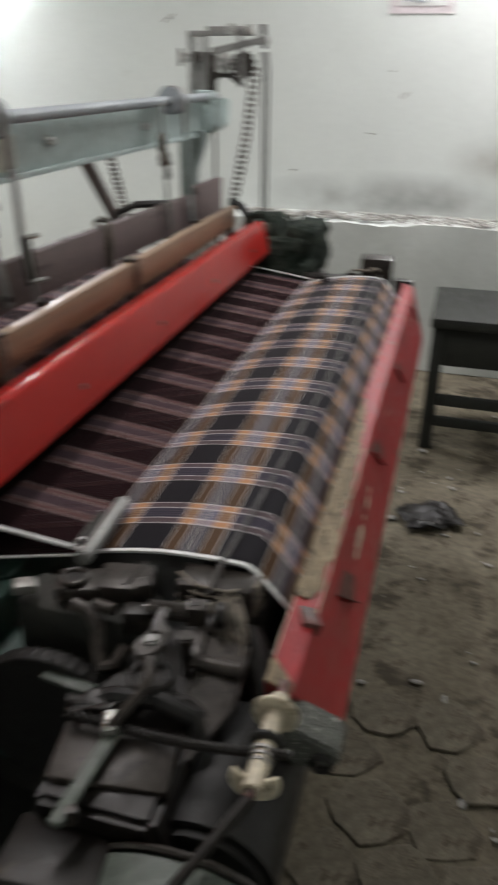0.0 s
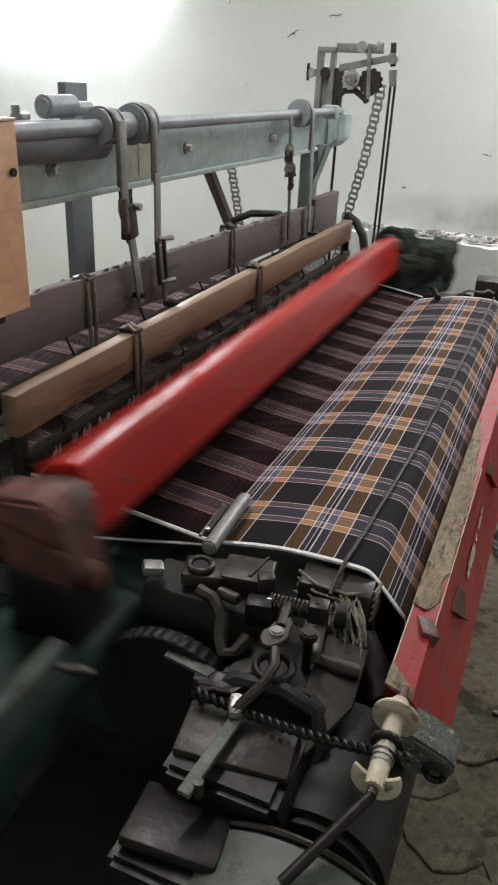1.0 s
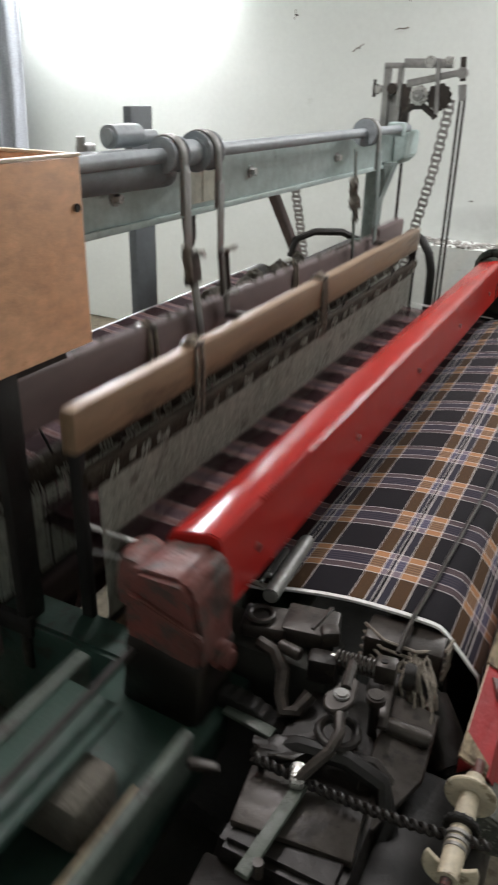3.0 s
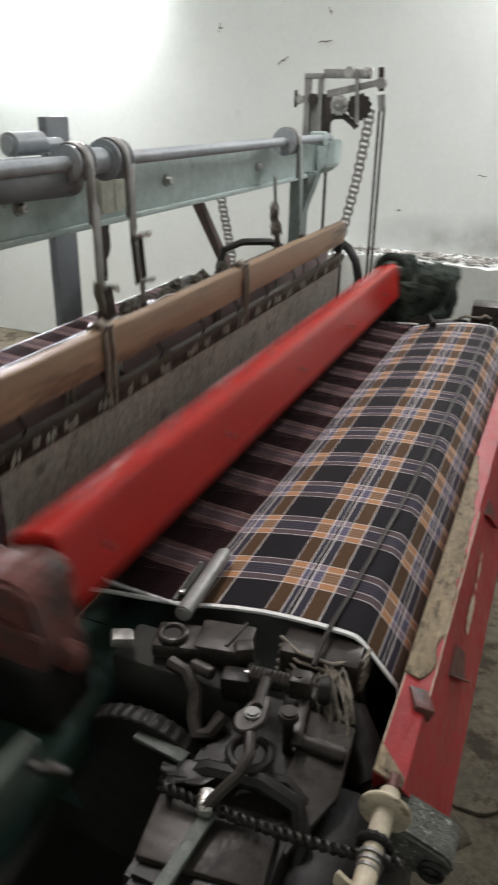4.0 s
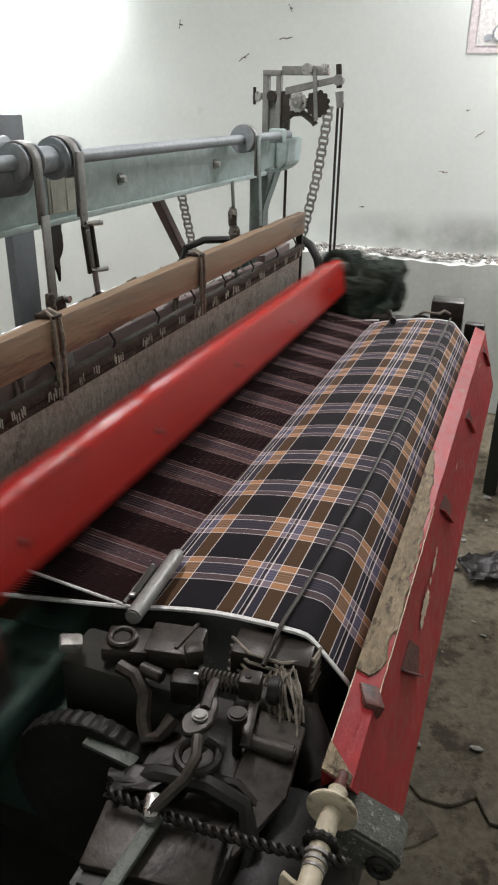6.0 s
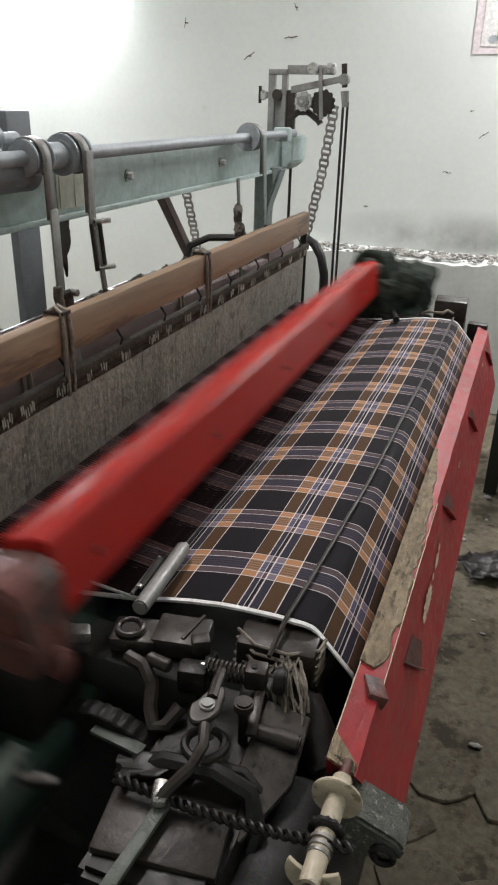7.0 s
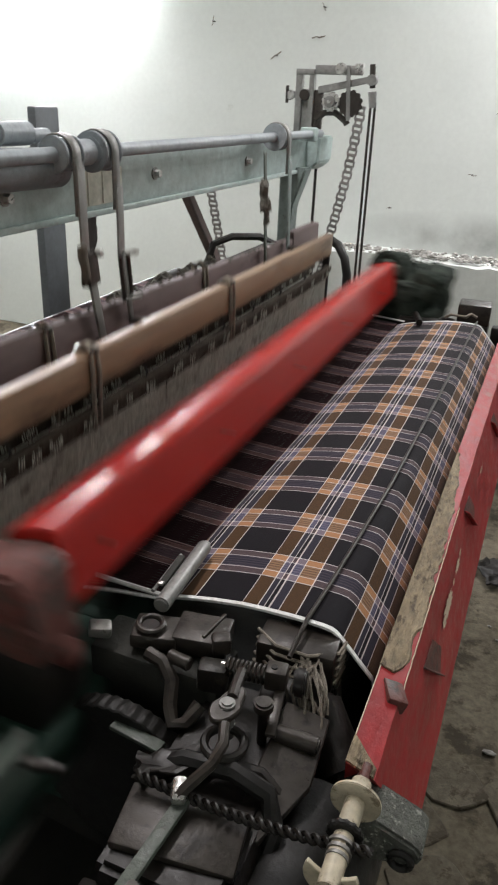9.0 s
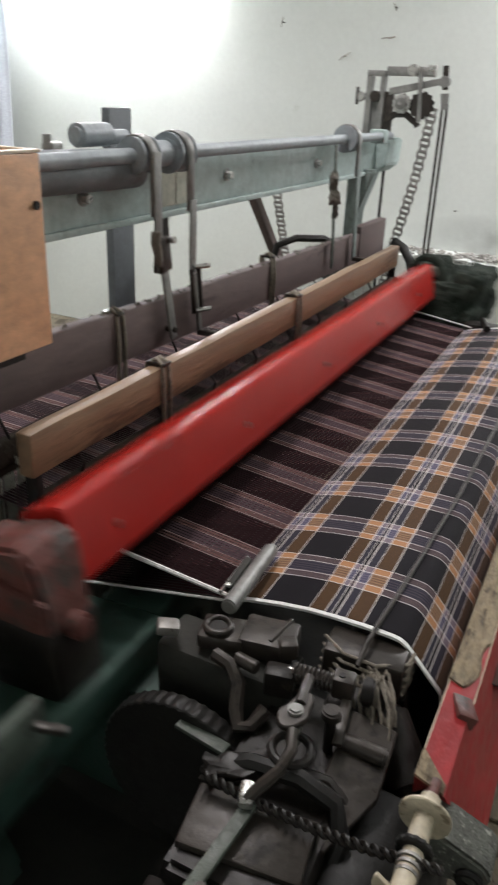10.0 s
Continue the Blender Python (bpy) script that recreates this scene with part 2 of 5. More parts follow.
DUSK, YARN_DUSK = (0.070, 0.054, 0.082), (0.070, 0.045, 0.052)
WARP_STOPS = [(0.0, MAROON), (0.27, WHITE), (0.284, PINK), (0.385, WHITE), (0.398, VIOLET), (0.42, DUSK), (0.44, VIOLET), (0.465, DUSK),
              (0.485, VIOLET), (0.51, DUSK), (0.53, VIOLET), (0.555, DUSK), (0.575, VIOLET), (0.602, WHITE), (0.615, PINK), (0.716, WHITE), (0.73, MAROON)]
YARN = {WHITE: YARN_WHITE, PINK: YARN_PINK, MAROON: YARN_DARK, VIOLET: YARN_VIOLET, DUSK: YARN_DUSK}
SHADED_YARN_STOPS = [(p, YARN[c]) for p, c in WARP_STOPS]
WEFT_STOPS = [(0.0, NAVY), (0.235, WHITE), (0.246, OCHRE), (0.385, WHITE), (0.396, BLUE), (0.448, WHITE), (0.456, NAVY), (0.492, WHITE),
              (0.506, BLUE), (0.586, WHITE), (0.597, OCHRE), (0.753, WHITE), (0.764, NAVY)]


def only_lines(stops):
    return [(p, (1, 1, 1) if c is WHITE else (0, 0, 0)) for p, c in stops]


def woven(name, with_weft):
    m, nt, b = mat(name)
    uv = nt.nodes.new("ShaderNodeUVMap")
    sep = nt.nodes.new("ShaderNodeSeparateXYZ")
    nt.links.new(uv.outputs[0], sep.inputs[0])
    wob = node(nt, "ShaderNodeTexNoise", Scale=4.0, Detail=2.0)
    nt.links.new(uv.outputs[0], wob.inputs["Vector"])
    shift = math_node(nt, "MULTIPLY", math_node(nt, "SUBTRACT", wob.outputs[0], 0.5), 0.006)
    s = math_node(nt, "ADD", sep.outputs[0], shift)
    y = math_node(nt, "ADD", sep.outputs[1], shift)
    warp = bands(nt, y, P_WARP, Y_BAND, WARP_STOPS if with_weft else SHADED_YARN_STOPS)
    fine = node(nt, "ShaderNodeTexNoise", Scale=1.0, Detail=3.0, Roughness=0.7)
    mp = node(nt, "ShaderNodeMapping", Scale=(30, 900, 1) if not with_weft else (500, 500, 1))
    nt.links.new(uv.outputs[0], mp.inputs[0])
    nt.links.new(mp.outputs[0], fine.inputs["Vector"])
    if with_weft:
        weft = bands(nt, s, P_WEFT, S_BAND, WEFT_STOPS)
        # warp and weft threads take turns on the face
        tw = node(nt, "ShaderNodeTexChecker", Scale=900.0)
        nt.links.new(uv.outputs[0], tw.inputs["Vector"])
        root = node(nt, "ShaderNodeGamma", Gamma=0.5)
        nt.links.new(mix(nt, 1.0, warp, weft, "MULTIPLY"), root.inputs[0])
        lines = mix(nt, 1.0, bands(nt, y, P_WARP, Y_BAND, only_lines(WARP_STOPS)), bands(nt, s, P_WEFT, S_BAND, only_lines(WEFT_STOPS)), "LIGHTEN")
        half = mix(nt, math_node(nt, "MULTIPLY", lines, 0.78), root.outputs[0], (0.68, 0.63, 0.61))
        turn = mix(nt, tw.outputs[1], warp, weft)
        col = mix(nt, 0.10, half, turn)
    else:
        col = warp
    shade = ramp(nt, [(0.25, (0.7,) * 3), (0.75, (1.15,) * 3)], fine.outputs[0]).outputs[0]
    col = mix(nt, 1.0, col, shade, "MULTIPLY")
    nt.links.new(col, b.inputs["Base Color"])
    b.inputs["Roughness"].default_value = 0.75 if with_weft else 0.90
    b.inputs["Specular IOR Level"].default_value = 0.10 if with_weft else 0.05
    if with_weft:
        b.inputs["Sheen Weight"].default_value, b.inputs["Sheen Roughness"].default_value = 0.12, 0.30
        b.inputs["Sheen Tint"].default_value = (1.0, 0.92, 0.90, 1)
    bp = node(nt, "ShaderNodeBump", Strength=0.25, Distance=0.0008)
    nt.links.new(fine.outputs[0], bp.inputs["Height"])
    nt.links.new(bp.outputs[0], b.inputs["Normal"])
    return m


M["plaid"] = woven("plaid_cotton", True)
# same yarn as the plaid, with shade between threads in its colours
M["warp"] = woven("gap_shaded_warp_yarn", False)


# ---- mesh helpers ----
def link_mesh(name, bm, material, smooth=True):
    me = bpy.data.meshes.new(name)
    bm.normal_update()
    bm.to_mesh(me)
    bm.free()
    if smooth:
        for p in me.polygons:
            p.use_smooth = True
        me.set_sharp_from_angle(angle=radians(38))
    for mt in material if isinstance(material, (list, tuple)) else [material]:
        me.materials.append(mt)
    return new(name, me)


def part(name, bm, material, parent, label="", smooth=True):
    ob = link_mesh(name, bm, material, smooth)
    ob.parent = parent
    if label:
        tagged(ob, label)
    return ob


def thing(name, label, category, at=(0, 0, 0), group="", kind=""):
    ob = new(name)
    ob.empty_display_size = 0.05
    ob.location = at
    return tagged(ob, label, category, group, kind)


def box(x0, x1, y0, y1, z0, z1, bevel=0.002, bm=None):
    bm = bm or bmesh.new()
    r = bmesh.ops.create_cube(bm, size=1.0, matrix=Matrix.Translation(((x0 + x1) / 2, (y0 + y1) / 2, (z0 + z1) / 2)) @ Matrix.Diagonal((x1 - x0, y1 - y0, z1 - z0, 1)))
    if bevel:
        es = list({e for v in r["verts"] for e in v.link_edges})
        bmesh.ops.bevel(bm, geom=es, offset=min(bevel, 0.45 * min(x1 - x0, y1 - y0, z1 - z0)), segments=2, affect="EDGES", profile=0.5)
    return bm


def slab(centre, size, rot=(0, 0, 0), bevel=0.002, bm=None):
    """A bevelled block, turned by Euler degrees about its centre."""
    bm = bm or bmesh.new()
    part_bm = box(-size[0] / 2, size[0] / 2, -size[1] / 2, size[1] / 2, -size[2] / 2, size[2] / 2, bevel)
    part_bm.transform(pose(*centre, *rot))
    return join(bm, part_bm)


def join(bm, other):
    me = bpy.data.meshes.new("tmp")
    other.to_mesh(me)
    other.free()
    bm.from_mesh(me)
    bpy.data.meshes.remove(me)
    return bm


def rod(a, b, r, r2=None, seg=14, bm=None, bevel=0.0):
    """A round bar from a to b."""
    bm = bm or bmesh.new()
    a, b = Vector(a), Vector(b)
    d = b - a
    m = Matrix.Translation((a + b) / 2) @ d.to_track_quat("Z", "Y").to_matrix().to_4x4()
    one = bmesh.new()
    bmesh.ops.create_cone(one, cap_ends=True, segments=seg, radius1=r, radius2=r if r2 is None else r2, depth=d.length)
    if bevel:
        es = [e for e in one.edges if len(e.link_faces) == 2 and any(len(f.verts) > 4 for f in e.link_faces)]
        bmesh.ops.bevel(one, geom=es, offset=bevel, segments=2, affect="EDGES")
    one.transform(m)
    return join(bm, one)


def tube(points, r, seg=8, bm=None, closed=False):
    """A round wire swept along points."""
    bm = bm or bmesh.new()
    pts = [Vector(p) for p in points]
    n = len(pts)
    rings = []
    up = Vector((0.13, 0.31, 0.94))
    for i, p in enumerate(pts):
        a = pts[(i - 1) % n] if (i or closed) else p
        b = pts[(i + 1) % n] if (i < n - 1 or closed) else p
        t = (b - a).normalized()
        u = t.cross(up)
        if u.length < 1e-3:
            u = t.cross(Vector((1, 0, 0)))
        u.normalize()
        w = t.cross(u)
        rings.append([bm.verts.new(p + r * (math.cos(q) * u + math.sin(q) * w)) for q in (2 * math.pi * k / seg for k in range(seg))])
    for i in range(n if closed else n - 1):
        A, B = rings[i], rings[(i + 1) % n]
        for k in range(seg):
            bm.faces.new((A[k], A[(k + 1) % seg], B[(k + 1) % seg], B[k]))
    if not closed:
        bm.faces.new(rings[0][::-1])
        bm.faces.new(rings[-1])
    return bm


def arc(centre, r, a0, a1, n, plane="xz", shift=0.0):
    out = []
    for i in range(n + 1):
        q = radians(a0 + (a1 - a0) * i / n)
        c, s = r * math.cos(q), r * math.sin(q)
        x, y, z = centre
        out.append({"xz": (x + c, y + shift, z + s), "yz": (x + shift, y + c, z + s), "xy": (x + c, y + s, z + shift)}[plane])
    return out


def prism(profile, y0, y1, bm=None, bevel=0.0, cuts=1):
    """An (x, z) outline drawn out along y."""
    bm = bm or bmesh.new()
    one = bmesh.new()
    n = len(profile)
    rows = [[one.verts.new((x, y0 + (y1 - y0) * j / cuts, z)) for x, z in profile] for j in range(cuts + 1)]
    for j in range(cuts):
        for i in range(n):
            one.faces.new((rows[j][i], rows[j][(i + 1) % n], rows[j + 1][(i + 1) % n], rows[j + 1][i]))
    one.faces.new(rows[0][::-1])
    one.faces.new(rows[-1])
    bmesh.ops.recalc_face_normals(one, faces=one.faces)
    if bevel:
        bmesh.ops.bevel(one, geom=list(one.edges), offset=bevel, segments=2, affect="EDGES")
    return join(bm, one)


def plate(outline, thick, m, bm=None, bevel=0.0015):
    """A flat outline in its own xy, given a thickness and the pose m."""
    bm = bm or bmesh.new()
    one = bmesh.new()
    f = one.faces.new([one.verts.new((x, y, 0)) for x, y in outline])
    r = bmesh.ops.extrude_face_region(one, geom=[f])
    bmesh.ops.translate(one, verts=[v for v in r["geom"] if isinstance(v, bmesh.types.BMVert)], vec=(0, 0, thick))
    bmesh.ops.recalc_face_normals(one, faces=one.faces)
    if bevel:
        bmesh.ops.bevel(one, geom=list(one.edges), offset=bevel, segments=1, affect="EDGES")
    one.transform(m)
    return join(bm, one)


def rough_up(bm, amount, scale=12.0, cuts=0):
    """Uneven, worn or lumpy surface."""
    if cuts:
        bmesh.ops.subdivide_edges(bm, edges=list(bm.edges), cuts=cuts, use_grid_fill=True)
    for v in bm.verts:
        n = noise.noise_vector(v.co * scale)
        v.co += n * amount
    return bm


def sheet_strip(profile, y0, y1, ny, thick=0.0, sag=None):
    """A cloth surface: an (x, z) line drawn along y, with arc length and width as UV."""
    bm = bmesh.new()
    uv = bm.loops.layers.uv.new("UVMap")
    s = [0.0]
    for (x0, z0), (x1, z1) in zip(profile, profile[1:]):
        s.append(s[-1] + math.hypot(x1 - x0, z1 - z0))
    grid, where = [], {}
    for j in range(ny + 1):
        y = y0 + (y1 - y0) * j / ny
        row = []
        for i, (x, z) in enumerate(profile):
            v = bm.verts.new((x, y, z + (sag(x, y) if sag else 0)))
            where[v] = (s[i], y)
            row.append(v)
        grid.append(row)
    for j in range(ny):
        for i in range(len(profile) - 1):
            f = bm.faces.new((grid[j][i], grid[j][i + 1], grid[j + 1][i + 1], grid[j + 1][i]))
            for l in f.loops:
                l[uv].uv = where[l.vert]
    return bm


def structure(name, bm, material, label, smooth=False):
    return tagged(link_mesh(name, bm, material, smooth), label, kind="structure")


# ---- the room ----
X0, X1, Y0, Y1, ZC = -4.6, 2.6, -3.0, 3.23, 3.0
LEDGE = 0.735
LEDGE_DEPTH = 0.19

def build_room():
    bm = bmesh.new()
    bmesh.ops.create_grid(bm, x_segments=90, y_segments=90, size=0.5, matrix=Matrix.Translation(((X0 + X1) / 2, (Y0 + Y1) / 2, 0)) @ Matrix.Diagonal((X1 - X0 + 0.4, Y1 - Y0 + 0.4, 1, 1)))
    for v in bm.verts:
        v.co.z += 0.006 * noise.noise(v.co * 3.1) + 0.003 * noise.noise(v.co * 11.0) - 0.004
    structure("floor", bm, M["floor"], "worn dusty concrete floor with stains", True)
    structure("wall_north", box(X0 - 0.2, X1 + 0.2, Y1, Y1 + 0.22, 0, ZC, 0), M["plaster"], "whitewashed plaster wall with stains and nail marks")
    bm = box(-1.02, X1, Y1 - LEDGE_DEPTH, Y1, 0, LEDGE, 0)
    bmesh.ops.subdivide_edges(bm, edges=[e for e in bm.edges if abs(e.verts[0].co.x - e.verts[1].co.x) > 1], cuts=120)
    for v in bm.verts:
        if v.co.z > 0.5 and v.co.y < Y1 - 0.02:
            v.co.z += 0.022 * noise.noise(v.co * 6.0) + 0.010 * noise.noise(v.co * 21.0) - 0.012
            v.co.y += 0.030 * noise.noise(v.co * 5.0) + 0.012 * noise.noise(v.co * 17.0)
    structure("wall_ledge", bm, M["cement"], "broken plaster ledge along the foot of the wall", True)
    structure("wall_west", box(X0 - 0.2, X0, Y0, Y1, 0, ZC, 0), M["plaster"], "whitewashed plaster side wall")
    structure("wall_east", box(X1, X1 + 0.2, Y0, Y1, 0, ZC, 0), M["plaster"], "whitewashed plaster side wall")
    structure("wall_south", box(X0 - 0.2, X1 + 0.2, Y0 - 0.2, Y0, 0, ZC, 0), M["plaster"], "whitewashed plaster wall behind")
    structure("ceiling", box(X0 - 0.2, X1 + 0.2, Y0 - 0.2, Y1 + 0.22, ZC, ZC + 0.15, 0), M["plaster"], "plain plastered ceiling")
    # rubble on the ledge
    bm = bmesh.new()
    rnd = random.Random(4)
    for i in range(1150):
        x = rnd.uniform(-0.95, 1.3)
        r = rnd.uniform(0.003, 0.018) * rnd.uniform(0.4, 1.1)
        d = rnd.uniform(0.012, LEDGE_DEPTH - 0.02)
        one = bmesh.new()
        bmesh.ops.create_icosphere(one, subdivisions=1, radius=r)
        for v in one.verts:
            v.co = Vector((v.co.x * rnd.uniform(0.7, 1.4), v.co.y * rnd.uniform(0.7, 1.2), v.co.z * 0.6)) + noise.noise_vector(v.co * 90 + Vector((i, 0, 0))) * r * 0.3
        one.transform(Matrix.Translation((x, Y1 - d, LEDGE + r * 0.35 - 0.008 * d / LEDGE_DEPTH)))
        join(bm, one)
    tagged(link_mesh("plaster_rubble", bm, M["rubble"], False), "crumbled plaster lying on the wall ledge", "rubble", kind="stuff")


build_room()

# ---- the loom ----
loom = thing("power_loom", "old red and green power loom weaving plaid cloth", "loom")


def lpart(name, bm, material, label="", parent=None):
    return part(name, bm, M[material], parent or loom, label)


# end frames: cast plates on two legs each, joined by cross rails
def end_frame(y0, y1, label):
    for x in (-0.92, -0.10):
        lpart("frame_leg", prism([(x - 0.05, 0.0), (x + 0.05, 0.0), (x + 0.035, 0.62), (x - 0.035, 0.62)], y0, y1, bevel=0.004), "dark_green")
    lpart("end_frame", prism([(-0.99, 0.60), (-0.04, 0.60), (-0.03, 0.70), (-0.25, 0.775), (-0.80, 0.775), (-0.99, 0.72)], y0, y1, bevel=0.005), "dark_green", label)


end_frame(-0.10, -0.04, "dark green oily cast end frame")
end_frame(1.40, 1.46, "dark green oily cast end frame")
for x, z in ((-0.88, 0.45), (-0.14, 0.40)):
    lpart("cross_rail", box(x - 0.03, x + 0.03, -0.04, 1.40, z - 0.04, z + 0.04, 0.004), "dark_green")
# added dark sheet: stands for the shade on the floor under the loom
lpart("shade_tray", rough_up(box(-0.86, -0.10, -0.035, 1.38, 0.24, 0.262, 0.004), 0.003, 9), "soot", "added dark tray standing for the shade under the loom")
lpart("rocking_shaft", rod((-0.33, -0.12, 0.15), (-0.33, 1.50, 0.15), 0.02), "grime")
for y in (-0.07, 1.43):
    lpart("bearing_arm", box(-0.90, -0.12, y - 0.02, y + 0.02, 0.11, 0.19, 0.004), "dark_green")

# breast beam
BY0, BY1 = -0.14, 1.385


def breast_beam():
    bm = prism([(-0.007, 0.8695), (0.020, 0.859), (0.061, 0.715), (0.050, 0.712), (0.006, 0.842), (-0.006, 0.850)], BY0, BY1, cuts=60, bevel=0.0)
    for v in bm.verts:
        if v.co.z < 0.8:
            v.co.y = max(v.co.y, BY0 + 0.085)
        elif v.co.y < BY0 + 0.001 and v.co.z < 0.85:
            v.co.y += 0.02
        v.co.z += 0.0012 * noise.noise(v.co * 9)
        v.co.x += 0.001 * noise.noise(v.co * 14 + Vector((3, 0, 0)))
    beam = lpart("breast_beam", bm, "red_worn", "worn red painted breast beam")
    # bare wooden strip let into its top, uneven at both ends
    bm = prism([(-0.0085, 0.868), (-0.0075, 0.8722), (0.0190, 0.8618), (0.0203, 0.857)], -0.005, 0.56, cuts=110)
    for v in bm.verts:
        k = max(0.0, v.co.y - 0.24) / 0.32 + max(0.0, 0.03 - v.co.y) / 0.05
        if v.co.x > 0.008:
            v.co.x += 0.0040 * noise.noise(v.co * 34) + 0.003 * noise.noise(v.co * 90) - 0.019 * min(1.0, k) ** 1.5 - 0.001
            v.co.z -= (v.co.x - 0.0190) * 0.40
        v.co.z += 0.0006 * noise.noise(v.co * 40)
    part("wooden_strip", bm, M["bare_wood"], beam, "bare worn wood along the top")
    # diamond-shaped slots on the face: dark plates stand for their shaded insides, each with a bent lip
    for y, z in ((1.30, 0.822), (0.86, 0.815), (0.47, 0.816), (0.112, 0.800)):
        x = 0.020 + (0.859 - z) * 0.041 / 0.144
        face = Matrix(((0, 0.274, 0.962, x + 0.0003), (1, 0, 0, y), (0, -0.962, 0.274, z), (0, 0, 0, 1)))
        part("slot", plate([(0.012, -0.020), (-0.046, -0.022), (0.020, 0.038), (0.046, 0.016)], 0.0007, face, bevel=0), M["brown_red"], beam, "dark plate for the shaded inside of a diamond-shaped slot")
        lip = plate([(-0.044, 0.0), (0.044, 0.0), (0.036, 0.008), (-0.036, 0.008)], 0.0022, pose(0, 0, 0, 68, 0, 0), bevel=0.0006)
        lip.transform(face @ pose(-0.013, 0.008, 0.0005, 0, 0, 42))
        part("slot_lip", lip, M["red_worn" if y > 0.3 else "brown_red"], beam, "bent red lip of the slot")
    part("bracket", slab((0.013, -0.030, 0.857), (0.022, 0.030, 0.016), (0, 22, 24), 0.002), M["brown_red"], beam, "dark red block on the beam")
    # chips of bare undercoat
    rnd = random.Random(9)
    for y, z, sy, sz in ((0.225, 0.803, 0.036, 0.011), (0.19, 0.800, 0.013, 0.007), (0.215, 0.806, 0.010, 0.004), (0.275, 0.806, 0.008, 0.004), (0.315, 0.808, 0.022, 0.006), (0.345, 0.812, 0.010, 0.004),  (0.62, 0.82, 0.014, 0.003), (1.15, 0.84, 0.016, 0.003)):
        pts = []
        for k in range(90):
            q = 2 * math.pi * k / 90
            r = 0.75 + 0.45 * noise.noise((3 * math.cos(q) + 9 * y, 3 * math.sin(q), 0)) + 0.40 * rnd.random() * rnd.random()
            pts.append((sy * r * math.cos(q), sz * r * math.sin(q)))
        x = 0.021 + (0.859 - z) * 0.042 / 0.144
        face = Matrix(((0, 0.280, 0.960, x + 0.0008), (1, 0, 0, y), (0, -0.960, 0.280, z), (0, 0, 0, 1)))
        part("paint_chip", plate(pts, 0.0002, face, bevel=0), M["ply_edge"], beam, "patch of pale undercoat")
    line = [(0.0213 + 0.0008 * noise.noise((k * 0.9, 0, 0)), -0.03 + 0.012 * k, 0.8592 + 0.0006 * noise.noise((0, k * 1.3, 0))) for k in range(36)]
    part("chipped_edge", tube(line, 0.0007, 5), M["ply_edge"], beam, "pale chipped paint edge")
    line = [(-0.0066, -0.135 + 0.010 * k, 0.8700 + 0.0006 * noise.noise((k * 1.7, 2, 0))) for k in range(16)]
    part("chipped_edge", tube(line, 0.0007, 5), M["ply_edge"], beam, "pale chipped paint edge")
    part("beam_bracket", prism([(0.000, 0.815), (0.005, 0.846), (0.020, 0.841), (0.066, 0.824), (0.073, 0.814), (0.068, 0.800), (0.030, 0.790)], -0.164, -0.120, bevel=0.003), M["speckle"], beam, "speckled grey end bracket with flaking paint")
    tip = prism([(-0.0078, 0.8685), (-0.0068, 0.8712), (0.0185, 0.8612), (0.0198, 0.857)], -0.1395, -0.112, cuts=14)
    for v in tip.verts:
        if v.co.y > -0.13:
            v.co.y += 0.010 * noise.noise(v.co * 70) - (0.010 if v.co.x > 0 else 0.0)
    part("worn_tip", tip, M["bare_wood"], beam, "bare rubbed tip of the beam")
    part("end_cleat", rough_up(box(-0.035, 0.016, BY1 + 0.001, BY1 + 0.035, 0.80, 0.874, 0.005), 0.002, 40), M["grime"], beam, "greasy iron cleat at the beam's end")
    part("bolt", rod((0.010, -0.165, 0.852), (0.010, -0.12, 0.852), 0.006), M["steel"], beam)
    part("slot_eye", tube(arc((0.055, -0.166, 0.806), 0.009, 0, 360, 16)[:-1], 0.0035, closed=True), M["black"], beam)


breast_beam()
lpart("breast_roller", rod((-0.085, 0.004, 0.852), (-0.085, 1.316, 0.852), 0.040, seg=24), "grime")
lpart("take_up_roller", rod((-0.06, -0.03, 0.60), (-0.06, 1.38, 0.60), 0.055, seg=24), "grime")
for y in (-0.02, 1.35):
    lpart("roller_bracket", prism([(-0.14, 0.60), (-0.02, 0.60), (-0.045, 0.845), (-0.12, 0.845)], y - 0.012, y + 0.012, bevel=0.003), "soot")

FELL = (-0.271, 0.870)
# woven cloth over the breast roller, then down behind the beam
prof = [(-0.271, 0.870), (-0.262, 0.872), (-0.235, 0.879), (-0.20, 0.886), (-0.165, 0.891), (-0.1375, 0.893), (-0.10, 0.8945), (-0.072, 0.8940), (-0.0625, 0.8925), (-0.056, 0.8885), (-0.050, 0.8825), (-0.030, 0.8605), (-0.014, 0.843), (-0.010, 0.82), (-0.008, 0.76), (-0.012, 0.68), (-0.0045, 0.60)]
CY0, CY1 = 0.0, 1.32


def cloth_sag(x, y):
    lift = 0.0016 * noise.noise((x * 9, y * 5, 0))
    return lift - 0.006 * math.exp(-(((y - 1.29) / 0.05) ** 2)) * max(0.0, min(1.0, (-0.12 - x) / 0.1)) * (1 if x < -0.12 else 0)


cloth = thing("plaid_cloth", "woven plaid cotton cloth in navy, brown and orange checks", "cloth")
web = part("web", sheet_strip(prof, CY0, CY1, 132, sag=cloth_sag), M["plaid"], cloth)
sol = web.modifiers.new("thickness", "SOLIDIFY")
sol.thickness, sol.offset = 0.0012, -1


